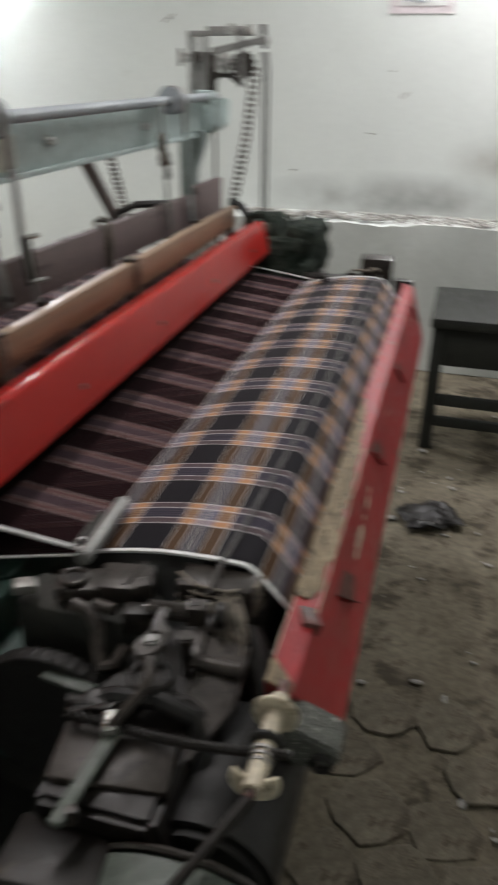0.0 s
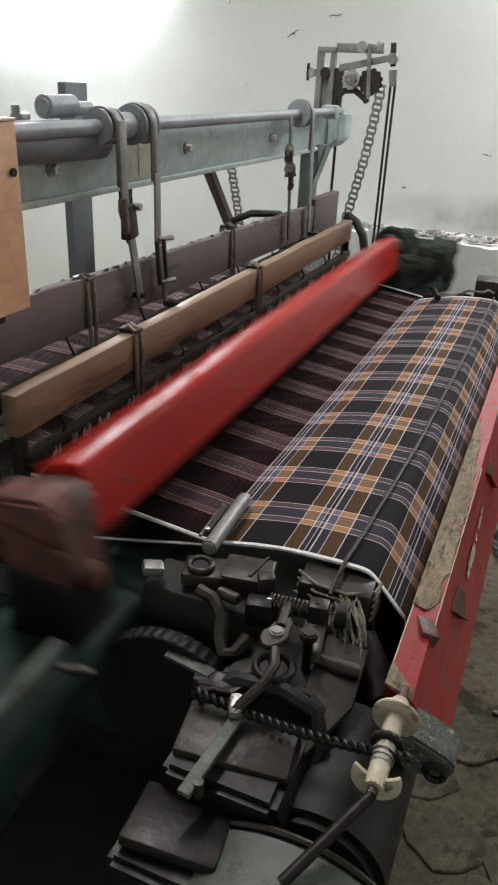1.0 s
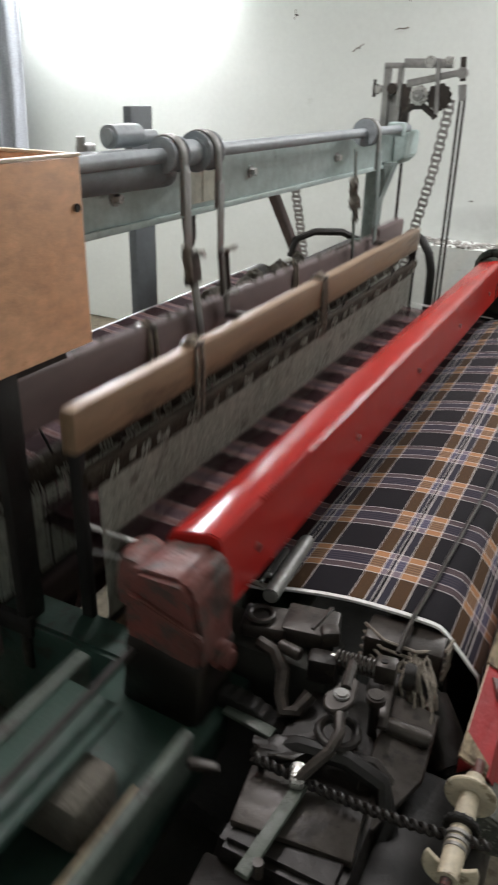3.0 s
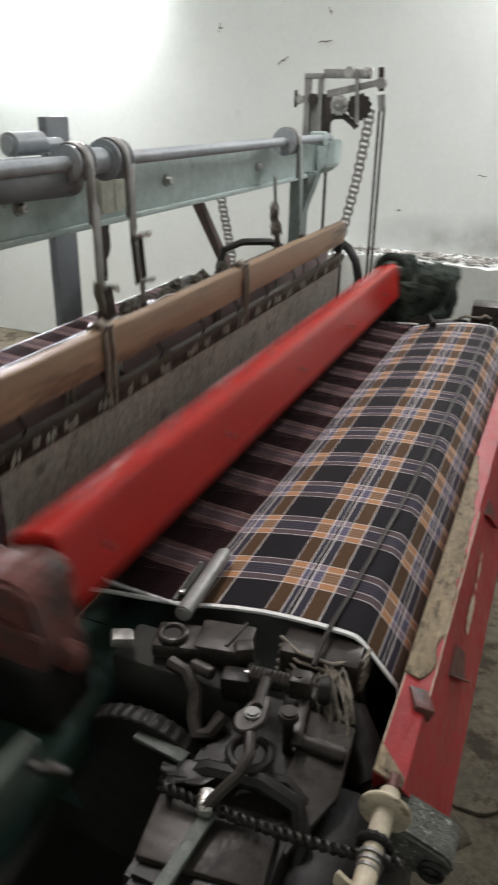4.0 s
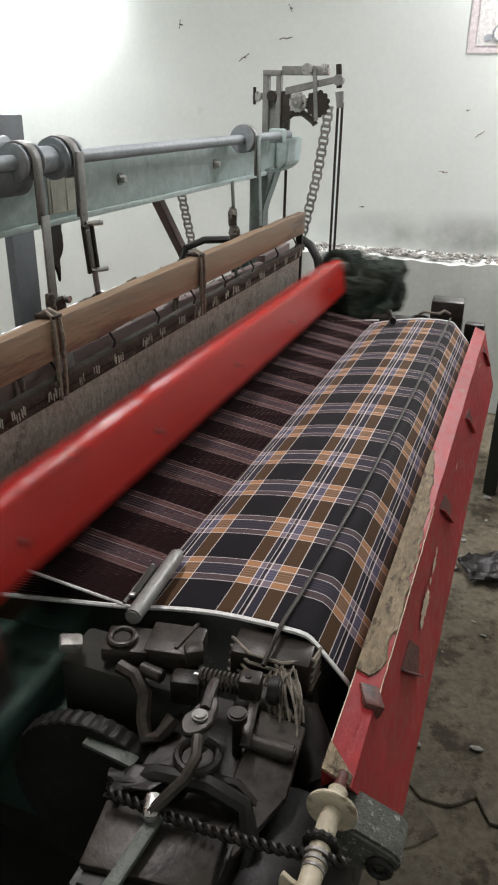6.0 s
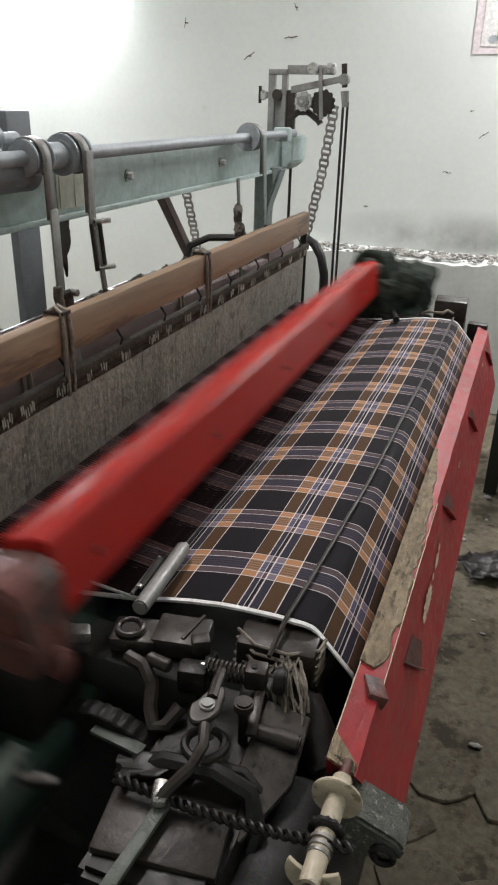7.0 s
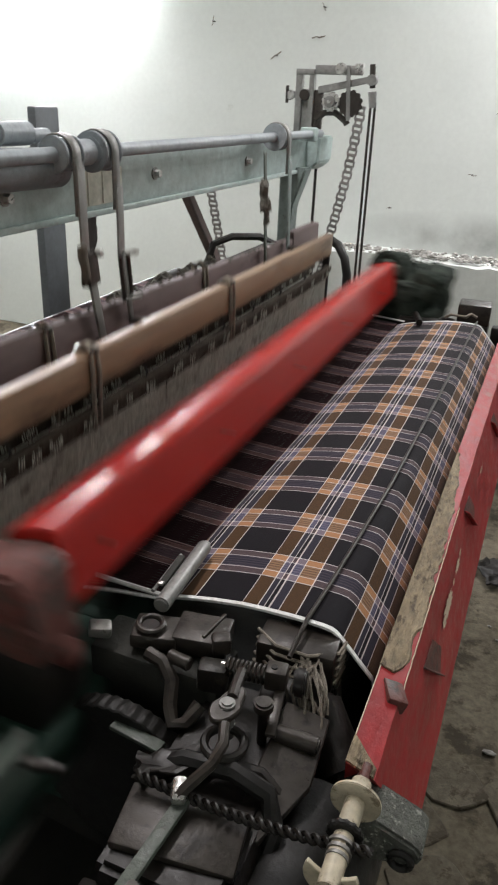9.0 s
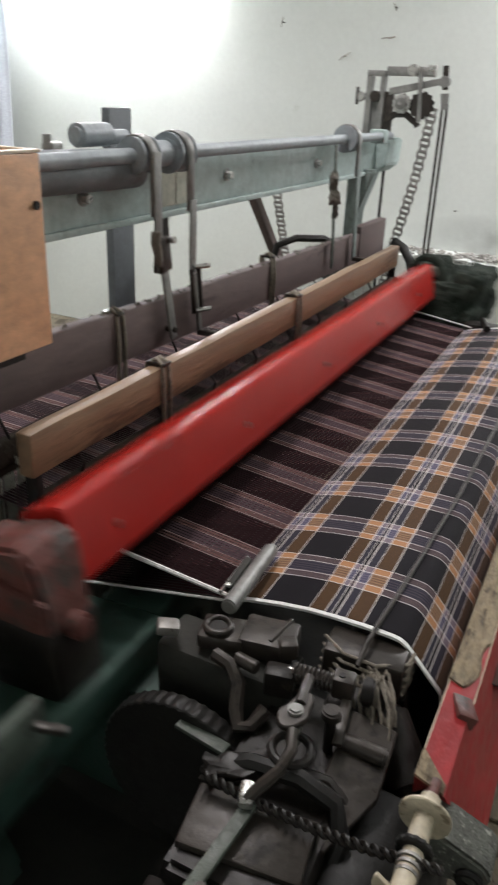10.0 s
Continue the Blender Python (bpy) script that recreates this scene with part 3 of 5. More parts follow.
def selvedge(y, w):
    bm = bmesh.new()
    line = [(x, y, z + cloth_sag(x, y) + 0.0010) for x, z in prof[1:14]]
    a = [bm.verts.new(p) for p in line]
    b = [bm.verts.new((x, y + w, z)) for x, _, z in line]
    c = [bm.verts.new((x, y, z - 0.0032)) for x, _, z in line]
    for i in range(len(line) - 1):
        bm.faces.new((a[i], a[i + 1], b[i + 1], b[i]))
        bm.faces.new((c[i], c[i + 1], a[i + 1], a[i]))
    return bm


part("selvedge", selvedge(-0.0015, 0.0055), M["white_tape"], cloth, "white selvedge along the edge")
part("selvedge", selvedge(1.3150, 0.0075), M["white_tape"], cloth, "white selvedge along the edge")

cloth_bar = tagged(link_mesh("temple_rod", tube([(-0.091, -0.055, 0.888), (-0.0905, -0.03, 0.8955), (-0.090, 0.0, 0.8985), (-0.086, 0.07, 0.8985), (-0.076, 0.34, 0.8985), (-0.071, 0.8, 0.8985), (-0.069, 1.33, 0.8985)], 0.0026), M["grey_iron"]), "thin grey iron rod lying across the cloth", "rod")

# back rest and warp roll
lpart("back_rest", rod((-0.985, -0.08, 0.868), (-0.985, 1.44, 0.868), 0.045, seg=24), "grime")
for y in (-0.06, 1.42):
    lpart("back_bracket", box(-1.03, -0.94, y - 0.02, y + 0.02, 0.70, 0.84, 0.004), "dark_green")
warp_roll = thing("warp_beam", "full warp beam wound with striped yarn", "yarn beam", (0, 0, 0))
part("yarn", sheet_strip([(-0.985 + 0.17 * math.cos(radians(q)), 0.50 + 0.17 * math.sin(radians(q))) for q in range(0, 361, 12)], -0.01, 1.33, 40), M["warp"], warp_roll, "wound maroon and pink yarn")
for y in (-0.035, 1.34):
    part("flange", rod((-0.985, y - 0.006, 0.50), (-0.985, y + 0.006, 0.50), 0.22, seg=40), M["black"], warp_roll)
part("axle", rod((-0.985, -0.12, 0.50), (-0.985, 1.48, 0.50), 0.025), M["grime"], warp_roll)
for y in (-0.07, 1.43):
    lpart("beam_bearing", box(-1.02, -0.94, y - 0.02, y + 0.02, 0.44, 0.56, 0.004), "dark_green")

# warp: two sheds of yarn before and behind the healds, and the fall to the warp beam
EYE_F, EYE_B, BACK = (-0.500, 0.858), (-0.615, 0.864), (-0.985, 0.914)
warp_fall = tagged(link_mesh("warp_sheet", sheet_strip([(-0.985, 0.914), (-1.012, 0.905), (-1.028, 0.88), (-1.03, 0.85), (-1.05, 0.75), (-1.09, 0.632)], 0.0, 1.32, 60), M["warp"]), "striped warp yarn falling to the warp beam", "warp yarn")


def warp_panel(name, a, b, ny, label, split):
    """Yarn bundles between the pivot a and the healds b; the pivot is the object's own origin."""
    bm = bmesh.new()
    uv = bm.loops.layers.uv.new("UVMap")
    n = 470
    pitch = 1.32 / n
    for i in range(split, n, 2):
        y = i * pitch
        w = pitch * 1.55
        f = bm.faces.new([bm.verts.new(p) for p in ((0, y, 0), (b[0] - a[0], y, b[1] - a[1]), (b[0] - a[0], y + w, b[1] - a[1]), (0, y + w, 0))])
        for l in f.loops:
            l[uv].uv = (l.vert.co.x, l.vert.co.y)
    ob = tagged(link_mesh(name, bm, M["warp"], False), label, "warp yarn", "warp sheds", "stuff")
    ob.location = (a[0], 0, a[1])
    return ob


shed_front_a = warp_panel("warp_sheet", FELL, EYE_F, 1, "maroon and pink striped warp yarn running to the cloth", 0)
shed_front_b = warp_panel("warp_sheet", (FELL[0], FELL[1] - 0.001), EYE_B, 1, "maroon and pink striped warp yarn running to the cloth", 1)
shed_back_a = warp_panel("warp_sheet", BACK, EYE_F, 1, "maroon and pink striped warp yarn behind the healds", 0)
shed_back_b = warp_panel("warp_sheet", (BACK[0], BACK[1] - 0.001), EYE_B, 1, "maroon and pink striped warp yarn behind the healds", 1)
# white edge threads running from the fell at both sides
edge_a = tagged(link_mesh("edge_thread", tube([(0, 0, 0), (-0.28, -0.012, 0.0)], 0.0028, 6), M["white_tape"]), "white edge yarn beside the warp", "yarn")
edge_a.location = (-0.252, -0.004, 0.876)
edge_b = tagged(link_mesh("edge_thread", tube([(0, 0, 0), (-0.28, -0.022, 0.0)], 0.0018, 6), M["white_tape"]), "white edge yarn beside the warp", "yarn")
edge_b.location = (-0.252, -0.006, 0.874)
edge_far = tagged(link_mesh("edge_thread", tube([(0, 0, 0), (-0.22, 0.004, 0.0)], 0.0024, 6), M["white_tape"]), "white edge yarn beside the warp", "yarn")
edge_far.location = (-0.252, 1.322, 0.876)

# ---- sley: red cap, reed, race board and shuttle boxes, rocking about the low shaft ----
sley = new("sley")
sley.parent = loom
PIVOT = Vector((-0.33, 0.0, 0.15))
sley.location = PIVOT


def on_sley(name, bm, material, label=""):
    bm.transform(Matrix.Translation(-PIVOT))
    return part(name, bm, M[material], sley, label)


CAP = [(-0.315, 0.930), (-0.3285, 1.005), (-0.3315, 1.0125), (-0.338, 1.0155), (-0.346, 1.0145), (-0.384, 1.002), (-0.3905, 0.994), (-0.391, 0.930)]
on_sley("sley_cap", prism(CAP, -0.125, 1.385, bevel=0.0018), "red", "glossy red painted sley cap")
for y in (-0.05, 0.27, 0.59, 0.91, 1.23):
    on_sley("screw", rod((-0.325, y, 0.964), (-0.3192, y, 0.963), 0.0055, seg=12, bevel=0.001), "brown_red")
# row of small red blocks along the ridge near the box end of the cap
bm = bmesh.new()
for i in range(22):
    slab((-0.3315, -0.03 + 0.006 * i, 1.0118), (0.006, 0.0026, 0.006), (0, 40, 0), 0.0006, bm)
on_sley("ridge_blocks", bm, "red")


def reed():
    bm = box(-0.356, -0.342, -0.005, 1.325, 0.795, 0.812, 0.002)
    box(-0.356, -0.342, -0.005, 1.325, 0.918, 0.931, 0.002, bm)
    n = 400
    for i in range(n):
        y = 0.001 + 1.318 * i / n
        vs = [bm.verts.new(p) for p in ((-0.352, y, 0.812), (-0.346, y, 0.812), (-0.346, y, 0.918), (-0.352, y, 0.918))]
        bm.faces.new(vs)
        vs = [bm.verts.new(p) for p in ((-0.350, y, 0.812), (-0.350, y + 0.0014, 0.812), (-0.350, y + 0.0014, 0.918), (-0.350, y, 0.918))]
        bm.faces.new(vs)
    return bm


on_sley("reed", reed(), "grime", "close-set steel reed")
on_sley("race_board", box(-0.385, -0.300, -0.02, 1.36, 0.775, 0.828, 0.004), "dark_green")
for y in (0.12, 1.20):
    on_sley("sley_sword", prism([(-0.36, 0.15), (-0.30, 0.15), (-0.318, 0.775), (-0.368, 0.775)], y - 0.02, y + 0.02, bevel=0.004), "dark_green")


def near_shuttle_box():
    # end casting that carries the cap
    bm = prism([(-0.306, 0.905), (-0.309, 0.945), (-0.318, 0.992), (-0.334, 1.006), (-0.382, 0.995), (-0.394, 0.982), (-0.396, 0.905)], -0.192, -0.122, bevel=0.006)
    bmesh.ops.subdivide_edges(bm, edges=list(bm.edges), cuts=2, use_grid_fill=True)
    on_sley("end_casting", rough_up(bm, 0.004, 26), "brown_red", "greasy dark red end casting")
    on_sley("casting_foot", rough_up(box(-0.40, -0.306, -0.19, -0.115, 0.80, 0.912, 0.010), 0.004, 30), "grime")
    on_sley("casting_rib", prism([(-0.306, 0.944), (-0.306, 0.952), (-0.388, 0.972), (-0.388, 0.964)], -0.197, -0.189, bevel=0.002), "brown_red")
    on_sley("casting_hump", rough_up(box(-0.425, -0.385, -0.17, -0.115, 0.92, 0.985, 0.014), 0.004, 30), "brown_red")
    on_sley("casting_boss", rod((-0.312, -0.155, 0.905), (-0.290, -0.157, 0.905), 0.015, seg=18, bevel=0.005), "brown_red")
    # box: floor, front and back plates, swell and cover
    on_sley("box_floor", box(-0.425, -0.290, -0.78, -0.02, 0.775, 0.828, 0.004), "dark_green")
    on_sley("box_front", box(-0.296, -0.284, -0.78, -0.235, 0.828, 0.884, 0.003), "box_green", "dirty grey-green box plate")
    on_sley("box_back", box(-0.425, -0.408, -0.78, -0.225, 0.828, 0.905, 0.003), "box_green", "dirty grey-green box plate")
    on_sley("box_cover", box(-0.408, -0.345, -0.78, -0.26, 0.895, 0.905, 0.003), "dark_green")
    on_sley("swell", prism([(-0.300, 0.840), (-0.296, 0.840), (-0.296, 0.872), (-0.304, 0.872)], -0.60, -0.30, bevel=0.001), "bare_wood")
    on_sley("picker", rough_up(box(-0.392, -0.318, -0.36, -0.30, 0.832, 0.888, 0.010), 0.003, 40), "lint")
    on_sley("guide_rod", rod((-0.365, -0.78, 0.915), (-0.365, -0.22, 0.930), 0.004), "grime")
    on_sley("latch", slab((-0.268, -0.245, 0.86), (0.03, 0.010, 0.008), (0, 20, 35), 0.002), "grey_iron")


near_shuttle_box()


def far_shuttle_box():
    on_sley("box_floor", box(-0.425, -0.270, 1.36, 1.98, 0.775, 0.828, 0.004), "dark_green")
    bm = bmesh.new()
    for c, s, r in (((-0.30, 1.46, 0.905), (0.15, 0.15, 0.13), (4, 6, 8)), ((-0.235, 1.50, 0.93), (0.08, 0.17, 0.12), (0, 12, -8)), ((-0.345, 1.50, 0.955), (0.10, 0.17, 0.11), (0, -10, 6)), ((-0.28, 1.60, 0.90), (0.17, 0.20, 0.13), (0, 0, 5)), ((-0.255, 1.45, 0.86), (0.10, 0.12, 0.08), (10, 0, 0))):
        one = bmesh.new()
        slab((0, 0, 0), s, (0, 0, 0), 0.02, one)
        bmesh.ops.subdivide_edges(one, edges=list(one.edges), cuts=4, use_grid_fill=True)
        one.transform(pose(*c, *r))
        join(bm, one)
    for v in bm.verts:
        v.co += noise.noise_vector(v.co * 22) * 0.012 + noise.noise_vector(v.co * 60) * 0.005
    on_sley("shuttle_box", bm, "far_box", "dark greasy shuttle box caked with lint")
    on_sley("box_loop", tube(arc((-0.355, 1.43, 0.985), 0.040, 10, 190, 10), 0.011), "far_box")
    on_sley("end_knob", slab((-0.335, 1.405, 0.990), (0.030, 0.035, 0.030), (0, 0, 20), 0.008), "lint", "pale worn leather pad")
    rnd = random.Random(5)
    for i in range(26):
        a = Vector((rnd.uniform(-0.36, -0.2), rnd.uniform(1.42, 1.62), rnd.uniform(0.88, 1.0)))
        d = Vector((rnd.uniform(-1, 1), rnd.uniform(-1, 0.4), rnd.uniform(-1, 1))).normalized() * rnd.uniform(0.03, 0.06)
        on_sley("lint_strand", tube([a, a + d * 0.5 + Vector((0, 0, 0.008)), a + d], 0.0022, 5), "far_box")
    on_sley("box_back", box(-0.425, -0.41, 1.40, 1.98, 0.828, 0.90, 0.003), "dark_green")


far_shuttle_box()


# ---- heald frames: wooden top bars, hooks, wires, hung from the top rollers ----
def heald_frame(x, z0, z1, y0, y1, wood, loops, wire_x, seed, rod_z, low, n, slope=0.0, shaft=0.018):
    """A frame that rises and falls; heights are those of its middle position."""
    f = new("heald_frame")
    f.parent = loom
    rnd = random.Random(seed)
    bm = box(x - 0.011, x + 0.011, y0, y1, z0, z1, 0.003)
    bmesh.ops.subdivide_edges(bm, edges=[e for e in bm.edges if abs(e.verts[0].co.y - e.verts[1].co.y) > 0.5], cuts=50)
    for v in bm.verts:
        v.co.z += 0.002 * noise.noise(Vector((x * 9, v.co.y * 7, v.co.z * 3))) + slope * (v.co.y - 0.5)
        v.co.x += 0.0012 * noise.noise(Vector((v.co.y * 9, x, v.co.z * 20)))
    part("top_bar", bm, M[wood], f)
    part("heald_rod", rough_up(box(wire_x - 0.004, wire_x + 0.004, y0 + 0.02, y1 - 0.02, rod_z - 0.006, rod_z + 0.006, 0.002), 0.001, 30), M["shaft_wood"], f, "thin heald rod furred with lint")
    part("heald_rod", box(wire_x - 0.004, wire_x + 0.004, y0 + 0.02, y1 - 0.02, low - 0.006, low + 0.006, 0.002), M["grey_iron"], f, "thin steel heald rod")
    part("heald_shaft", rough_up(box(wire_x - 0.008, wire_x + 0.008, y0 + 0.01, y1 - 0.01, rod_z + 0.008, rod_z + 0.008 + shaft, 0.003), 0.0015, 30), M["shaft_wood"], f, "dark wooden shaft carrying the heald wires")
    part("bottom_bar", box(x - 0.011, x + 0.011, y0, y1, low - 0.07, low - 0.02, 0.003), M[wood], f)
    for y in (y0 + 0.006, y1 - 0.018):
        part("side_stay", box(x - 0.009, x + 0.009, y, y + 0.012, low - 0.02, z0, 0.002), M["black"], f)
    # wires, furred with lint
    bm = bmesh.new()
    for i in range(n):
        y = y0 + 0.04 + (y1 - y0 - 0.08) * (i + rnd.uniform(-0.3, 0.3)) / n
        w = rnd.uniform(0.0030, 0.0050)
        dx = rnd.uniform(-0.0025, 0.0025)
        a = [bm.verts.new(p) for p in ((wire_x + dx, y, rod_z), (wire_x + dx + 0.001, y + w, rod_z), (wire_x - dx * 0.4 + 0.001, y + w + rnd.uniform(-0.002, 0.002), low), (wire_x - dx * 0.4, y, low))]
        bm.faces.new(a)
    tagged(part("heald_wire", bm, M["heald_wire"], f, "dense grey heald wires furred with lint", False), kind="stuff")
    # bright wire ends and hooks under the bar
    bm = bmesh.new()
    y = y0 + 0.05
    while y < y1 - 0.05:
        k = rnd.randint(3, 8)
        for j in range(k):
            yy = y + j * 0.0045
            slab((wire_x + 0.0105 + rnd.uniform(-0.001, 0.002), yy, rod_z + 0.010 + rnd.uniform(-0.003, 0.005)), (0.0012, 0.0015, 0.012), (rnd.uniform(-10, 10), 0, 0), 0, bm)
        y += k * 0.0045 + rnd.uniform(0.01, 0.07)
    tagged(part("wire_end", bm, M["heald_wire"], f, "bright upper ends of the heald wires", False), kind="stuff")
    for k in range(9):
        y = y0 + 0.09 + (y1 - y0 - 0.18) * k / 8 + rnd.uniform(-0.02, 0.02)
        part("shaft_hook", tube([(wire_x, y, rod_z + 0.016), (wire_x + 0.004, y + 0.004, (rod_z + z0) / 2 + 0.01), (x, y, z0 + 0.006)], 0.0022, 6), M["grime"], f)
    # tie loops over the bar
    for y in loops:
        for dy in (-0.007, 0.007):
            bm = tube([(x + 0.014, y + dy, rod_z - 0.004), (x + 0.015, y + dy * 1.3, (z0 + z1) / 2), (x + 0.012, y + dy, z1 + 0.004), (x, y + dy * 0.6, z1 + 0.010), (x - 0.014, y + dy, z1), (x - 0.014, y + dy, z0)], 0.0035, 7)
            part("tie_loop", rough_up(bm, 0.0012, 120), M["rope"], f)
        part("hook_plate", box(x - 0.015, x + 0.016, y - 0.010, y + 0.010, z1 + 0.001, z1 + 0.006, 0.001), M["grey_iron"], f)
    return f


front_heald = heald_frame(-0.500, 1.030, 1.086, -0.06, 1.40, "heald_wood", (0.217, 0.700), -0.492, 2, 0.978, 0.76, 1000)
back_heald = heald_frame(-0.623, 0.965, 1.047, -0.30, 1.65, "old_board", (0.280, 0.837), -0.615, 3, 0.896, 0.76, 420, -0.024, 0.036)


def lint_on_board():
    rnd = random.Random(12)
    # ragged dust and lint along the board's upper edge
    bm = bmesh.new()
    for i in range(90):
        y = rnd.uniform(-0.1, 1.5)
        r = rnd.uniform(0.0012, 0.0040)
        one = bmesh.new()
        bmesh.ops.create_icosphere(one, subdivisions=1, radius=r, matrix=Matrix.Translation((-0.623 + rnd.uniform(-0.008, 0.009), y, 1.047 - 0.024 * (y - 0.5))) @ Matrix.Diagonal((1.0, rnd.uniform(1, 3), 0.8, 1)))
        for v in one.verts:
            v.co += noise.noise_vector(v.co * 150) * r * 0.6
        join(bm, one)
    tagged(part("lint_crumb", bm, M["lint"], back_heald, "crumbs of lint on the board", False), kind="stuff")
    part("board_block", box(-0.635, -0.609, 1.42, 1.655, 0.940, 1.042, 0.003), M["old_board"], back_heald, "taller block at the board's end")


lint_on_board()


# fixed bar behind the healds, ragged with greasy lint
def lease_bar():
    bar = lpart("lease_bar", rod((-0.70, -0.07, 1.012), (-0.70, 1.43, 1.012), 0.008), "grime", "thin iron bar behind the healds")
    for y in (-0.07, 1.43):
        part("bar_post", box(-0.712, -0.688, y - 0.012, y + 0.012, 0.772, 1.012, 0.002), M["dark_green"], bar)
    rnd = random.Random(12)
    for i in range(26):
        y, r = rnd.uniform(0.60, 1.06), rnd.uniform(0.008, 0.017)
        one = bmesh.new()
        bmesh.ops.create_icosphere(one, subdivisions=3, radius=r, matrix=Matrix.Translation((-0.70, y, 1.018 + 0.3 * r)) @ Matrix.Diagonal((0.8, rnd.uniform(1.2, 2.2), rnd.uniform(0.8, 1.6), 1)))
        for v in one.verts:
            v.co += noise.noise_vector(v.co * 70 + Vector((i, 0, 0))) * r * 0.7 + noise.noise_vector(v.co * 260) * r * 0.25
        part("lint_tuft", one, M["lint"], bar, "greasy brown tuft of lint")
    part("loose_thread", tube([(-0.690, 0.66, 1.008), (-0.686, 0.70, 1.024), (-0.684, 0.74, 1.029), (-0.686, 0.78, 1.022), (-0.690, 0.81, 1.006)], 0.0016, 6), M["white_tape"], bar, "loose white thread")


lease_bar()



# ---- top rail with its rollers, straps and tower ----
SHAFT_X, SHAFT_Z = -0.640, 1.310


def top_rail():
    bm = prism([(-0.686, 1.203), (-0.686, 1.304), (-0.694, 1.310), (-0.735, 1.310), (-0.735, 1.298), (-0.705, 1.292), (-0.702, 1.216), (-0.735, 1.210), (-0.735, 1.196), (-0.690, 1.196)], 0.075, 1.72, bevel=0.002)
    rail = lpart("top_rail", bm, "green", "pale green cast top rail")
    part("rail_lip", box(-0.6862, -0.678, 0.075, 1.70, 1.198, 1.209, 0.002), M["green"], rail)
    for y, z in ((1.235, 1.253), (0.755, 1.255), (0.30, 1.25)):
        part("bolt", rod((-0.688, y, z), (-0.672, y, z), 0.0075, seg=6), M["steel"], rail, "bright steel bolt")
        part("washer", rod((-0.686, y, z), (-0.683, y, z), 0.012, seg=16), M["pale_iron"], rail)
    part("top_shaft", rod((SHAFT_X, 0.075, SHAFT_Z), (SHAFT_X, 1.70, SHAFT_Z), 0.0115), M["grey_paint"], rail)
    for y in (1.62,):
        part("shaft_bearing", box(SHAFT_X - 0.032, SHAFT_X + 0.014, y - 0.02, y + 0.02, SHAFT_Z - 0.02, SHAFT_Z + 0.018, 0.006), M["green"], rail)
    # reversing rollers
    for y, r, w in ((0.386, 0.024, 0.036), (0.435, 0.020, 0.050), (0.486, 0.029, 0.036), (1.325, 0.030, 0.032)):
        part("roller", rod((SHAFT_X, y - w / 2, SHAFT_Z), (SHAFT_X, y + w / 2, SHAFT_Z), r, seg=28, bevel=0.006), M["grey_paint"], rail)
        for k in (-1, 1):
            part("roller_flange", rod((SHAFT_X, y + k * w / 2, SHAFT_Z), (SHAFT_X, y + k * (w / 2 + 0.006), SHAFT_Z), r + 0.003, seg=28, bevel=0.001), M["grey_paint"], rail)
    # slate drum in front of the rail, with its cap and terminal bits
    part("drum", rod((-0.668, 0.13, 1.294), (-0.668, 0.415, 1.288), 0.030, seg=28, bevel=0.008), M["drum_paint"], rail, "dark slate painted drum")
    part("drum_cap", rod((-0.690, 0.295, 1.337), (-0.690, 0.375, 1.337), 0.017, seg=20, bevel=0.005), M["grey_paint"], rail)
    part("drum_cap", rod((-0.690, 0.375, 1.333), (-0.690, 0.42, 1.333), 0.011, seg=16, bevel=0.003), M["grey_paint"], rail)
    part("terminal", slab((-0.690, 0.245, 1.322), (0.020, 0.030, 0.016), (0, 0, 12), 0.004), M["pale_iron"], rail)
    part("terminal", rod((-0.690, 0.235, 1.322), (-0.690, 0.235, 1.340), 0.006, seg=8), M["pale_iron"], rail)
    part("rail_plate", box(-0.688, -0.6835, 0.508, 0.628, 1.216, 1.276, 0.001), M["card"], rail, "faded card plate on the rail")
    for y in (0.514, 0.560):
        part("plate_fold", box(-0.6845, -0.6815, y, y + 0.004, 1.218, 1.274, 0.001), M["card"], rail)
    # end bracket
    part("end_bracket", prism([(-0.76, 1.205), (-0.735, 1.195), (-0.68, 1.200), (-0.648, 1.225), (-0.645, 1.300), (-0.76, 1.300)], 1.72, 1.86, bevel=0.005), M["green"], rail)
    part("end_post", prism([(-0.735, 0.62), (-0.700, 0.62), (-0.690, 1.10), (-0.665, 1.17), (-0.650, 1.215), (-0.735, 1.215)], 1.62, 1.68, bevel=0.006), M["post_green"], rail)
    part("post_arm", box(-0.90, -0.70, 1.62, 1.68, 0.62, 0.70, 0.005), M["dark_green"], rail)
    part("near_arm", box(-1.10, -0.735, 0.10, 0.16, 1.22, 1.27, 0.004), M["dark_green"], rail)
    part("near_post", box(-1.145, -1.09, 0.10, 0.16, 0.0, 1.27, 0.004), M["dark_green"], rail)
    return rail


rail = top_rail()
lpart("post_foot", box(-0.92, -0.70, 1.455, 1.69, 0.60, 0.66, 0.005), "dark_green")


def strap(name, pts, w, th, material, frame_ob):
    """A flat strip of width w along points, hanging from a roller to a heald frame."""
    bm = bmesh.new()
    for a, b in zip(pts, pts[1:]):
        a, b = Vector(a), Vector(b)
        d = a - b
        one = box(-th / 2, th / 2, -w / 2, w / 2, -d.length / 2 - th, d.length / 2 + th, 0.001)
        one.transform(Matrix.Translation((a + b) / 2) @ pose(0, 0, 0, -math.degrees(math.atan2(d.y, d.z)), 0, 0))
        join(bm, one)
    return part(name, bm, M[material], frame_ob)


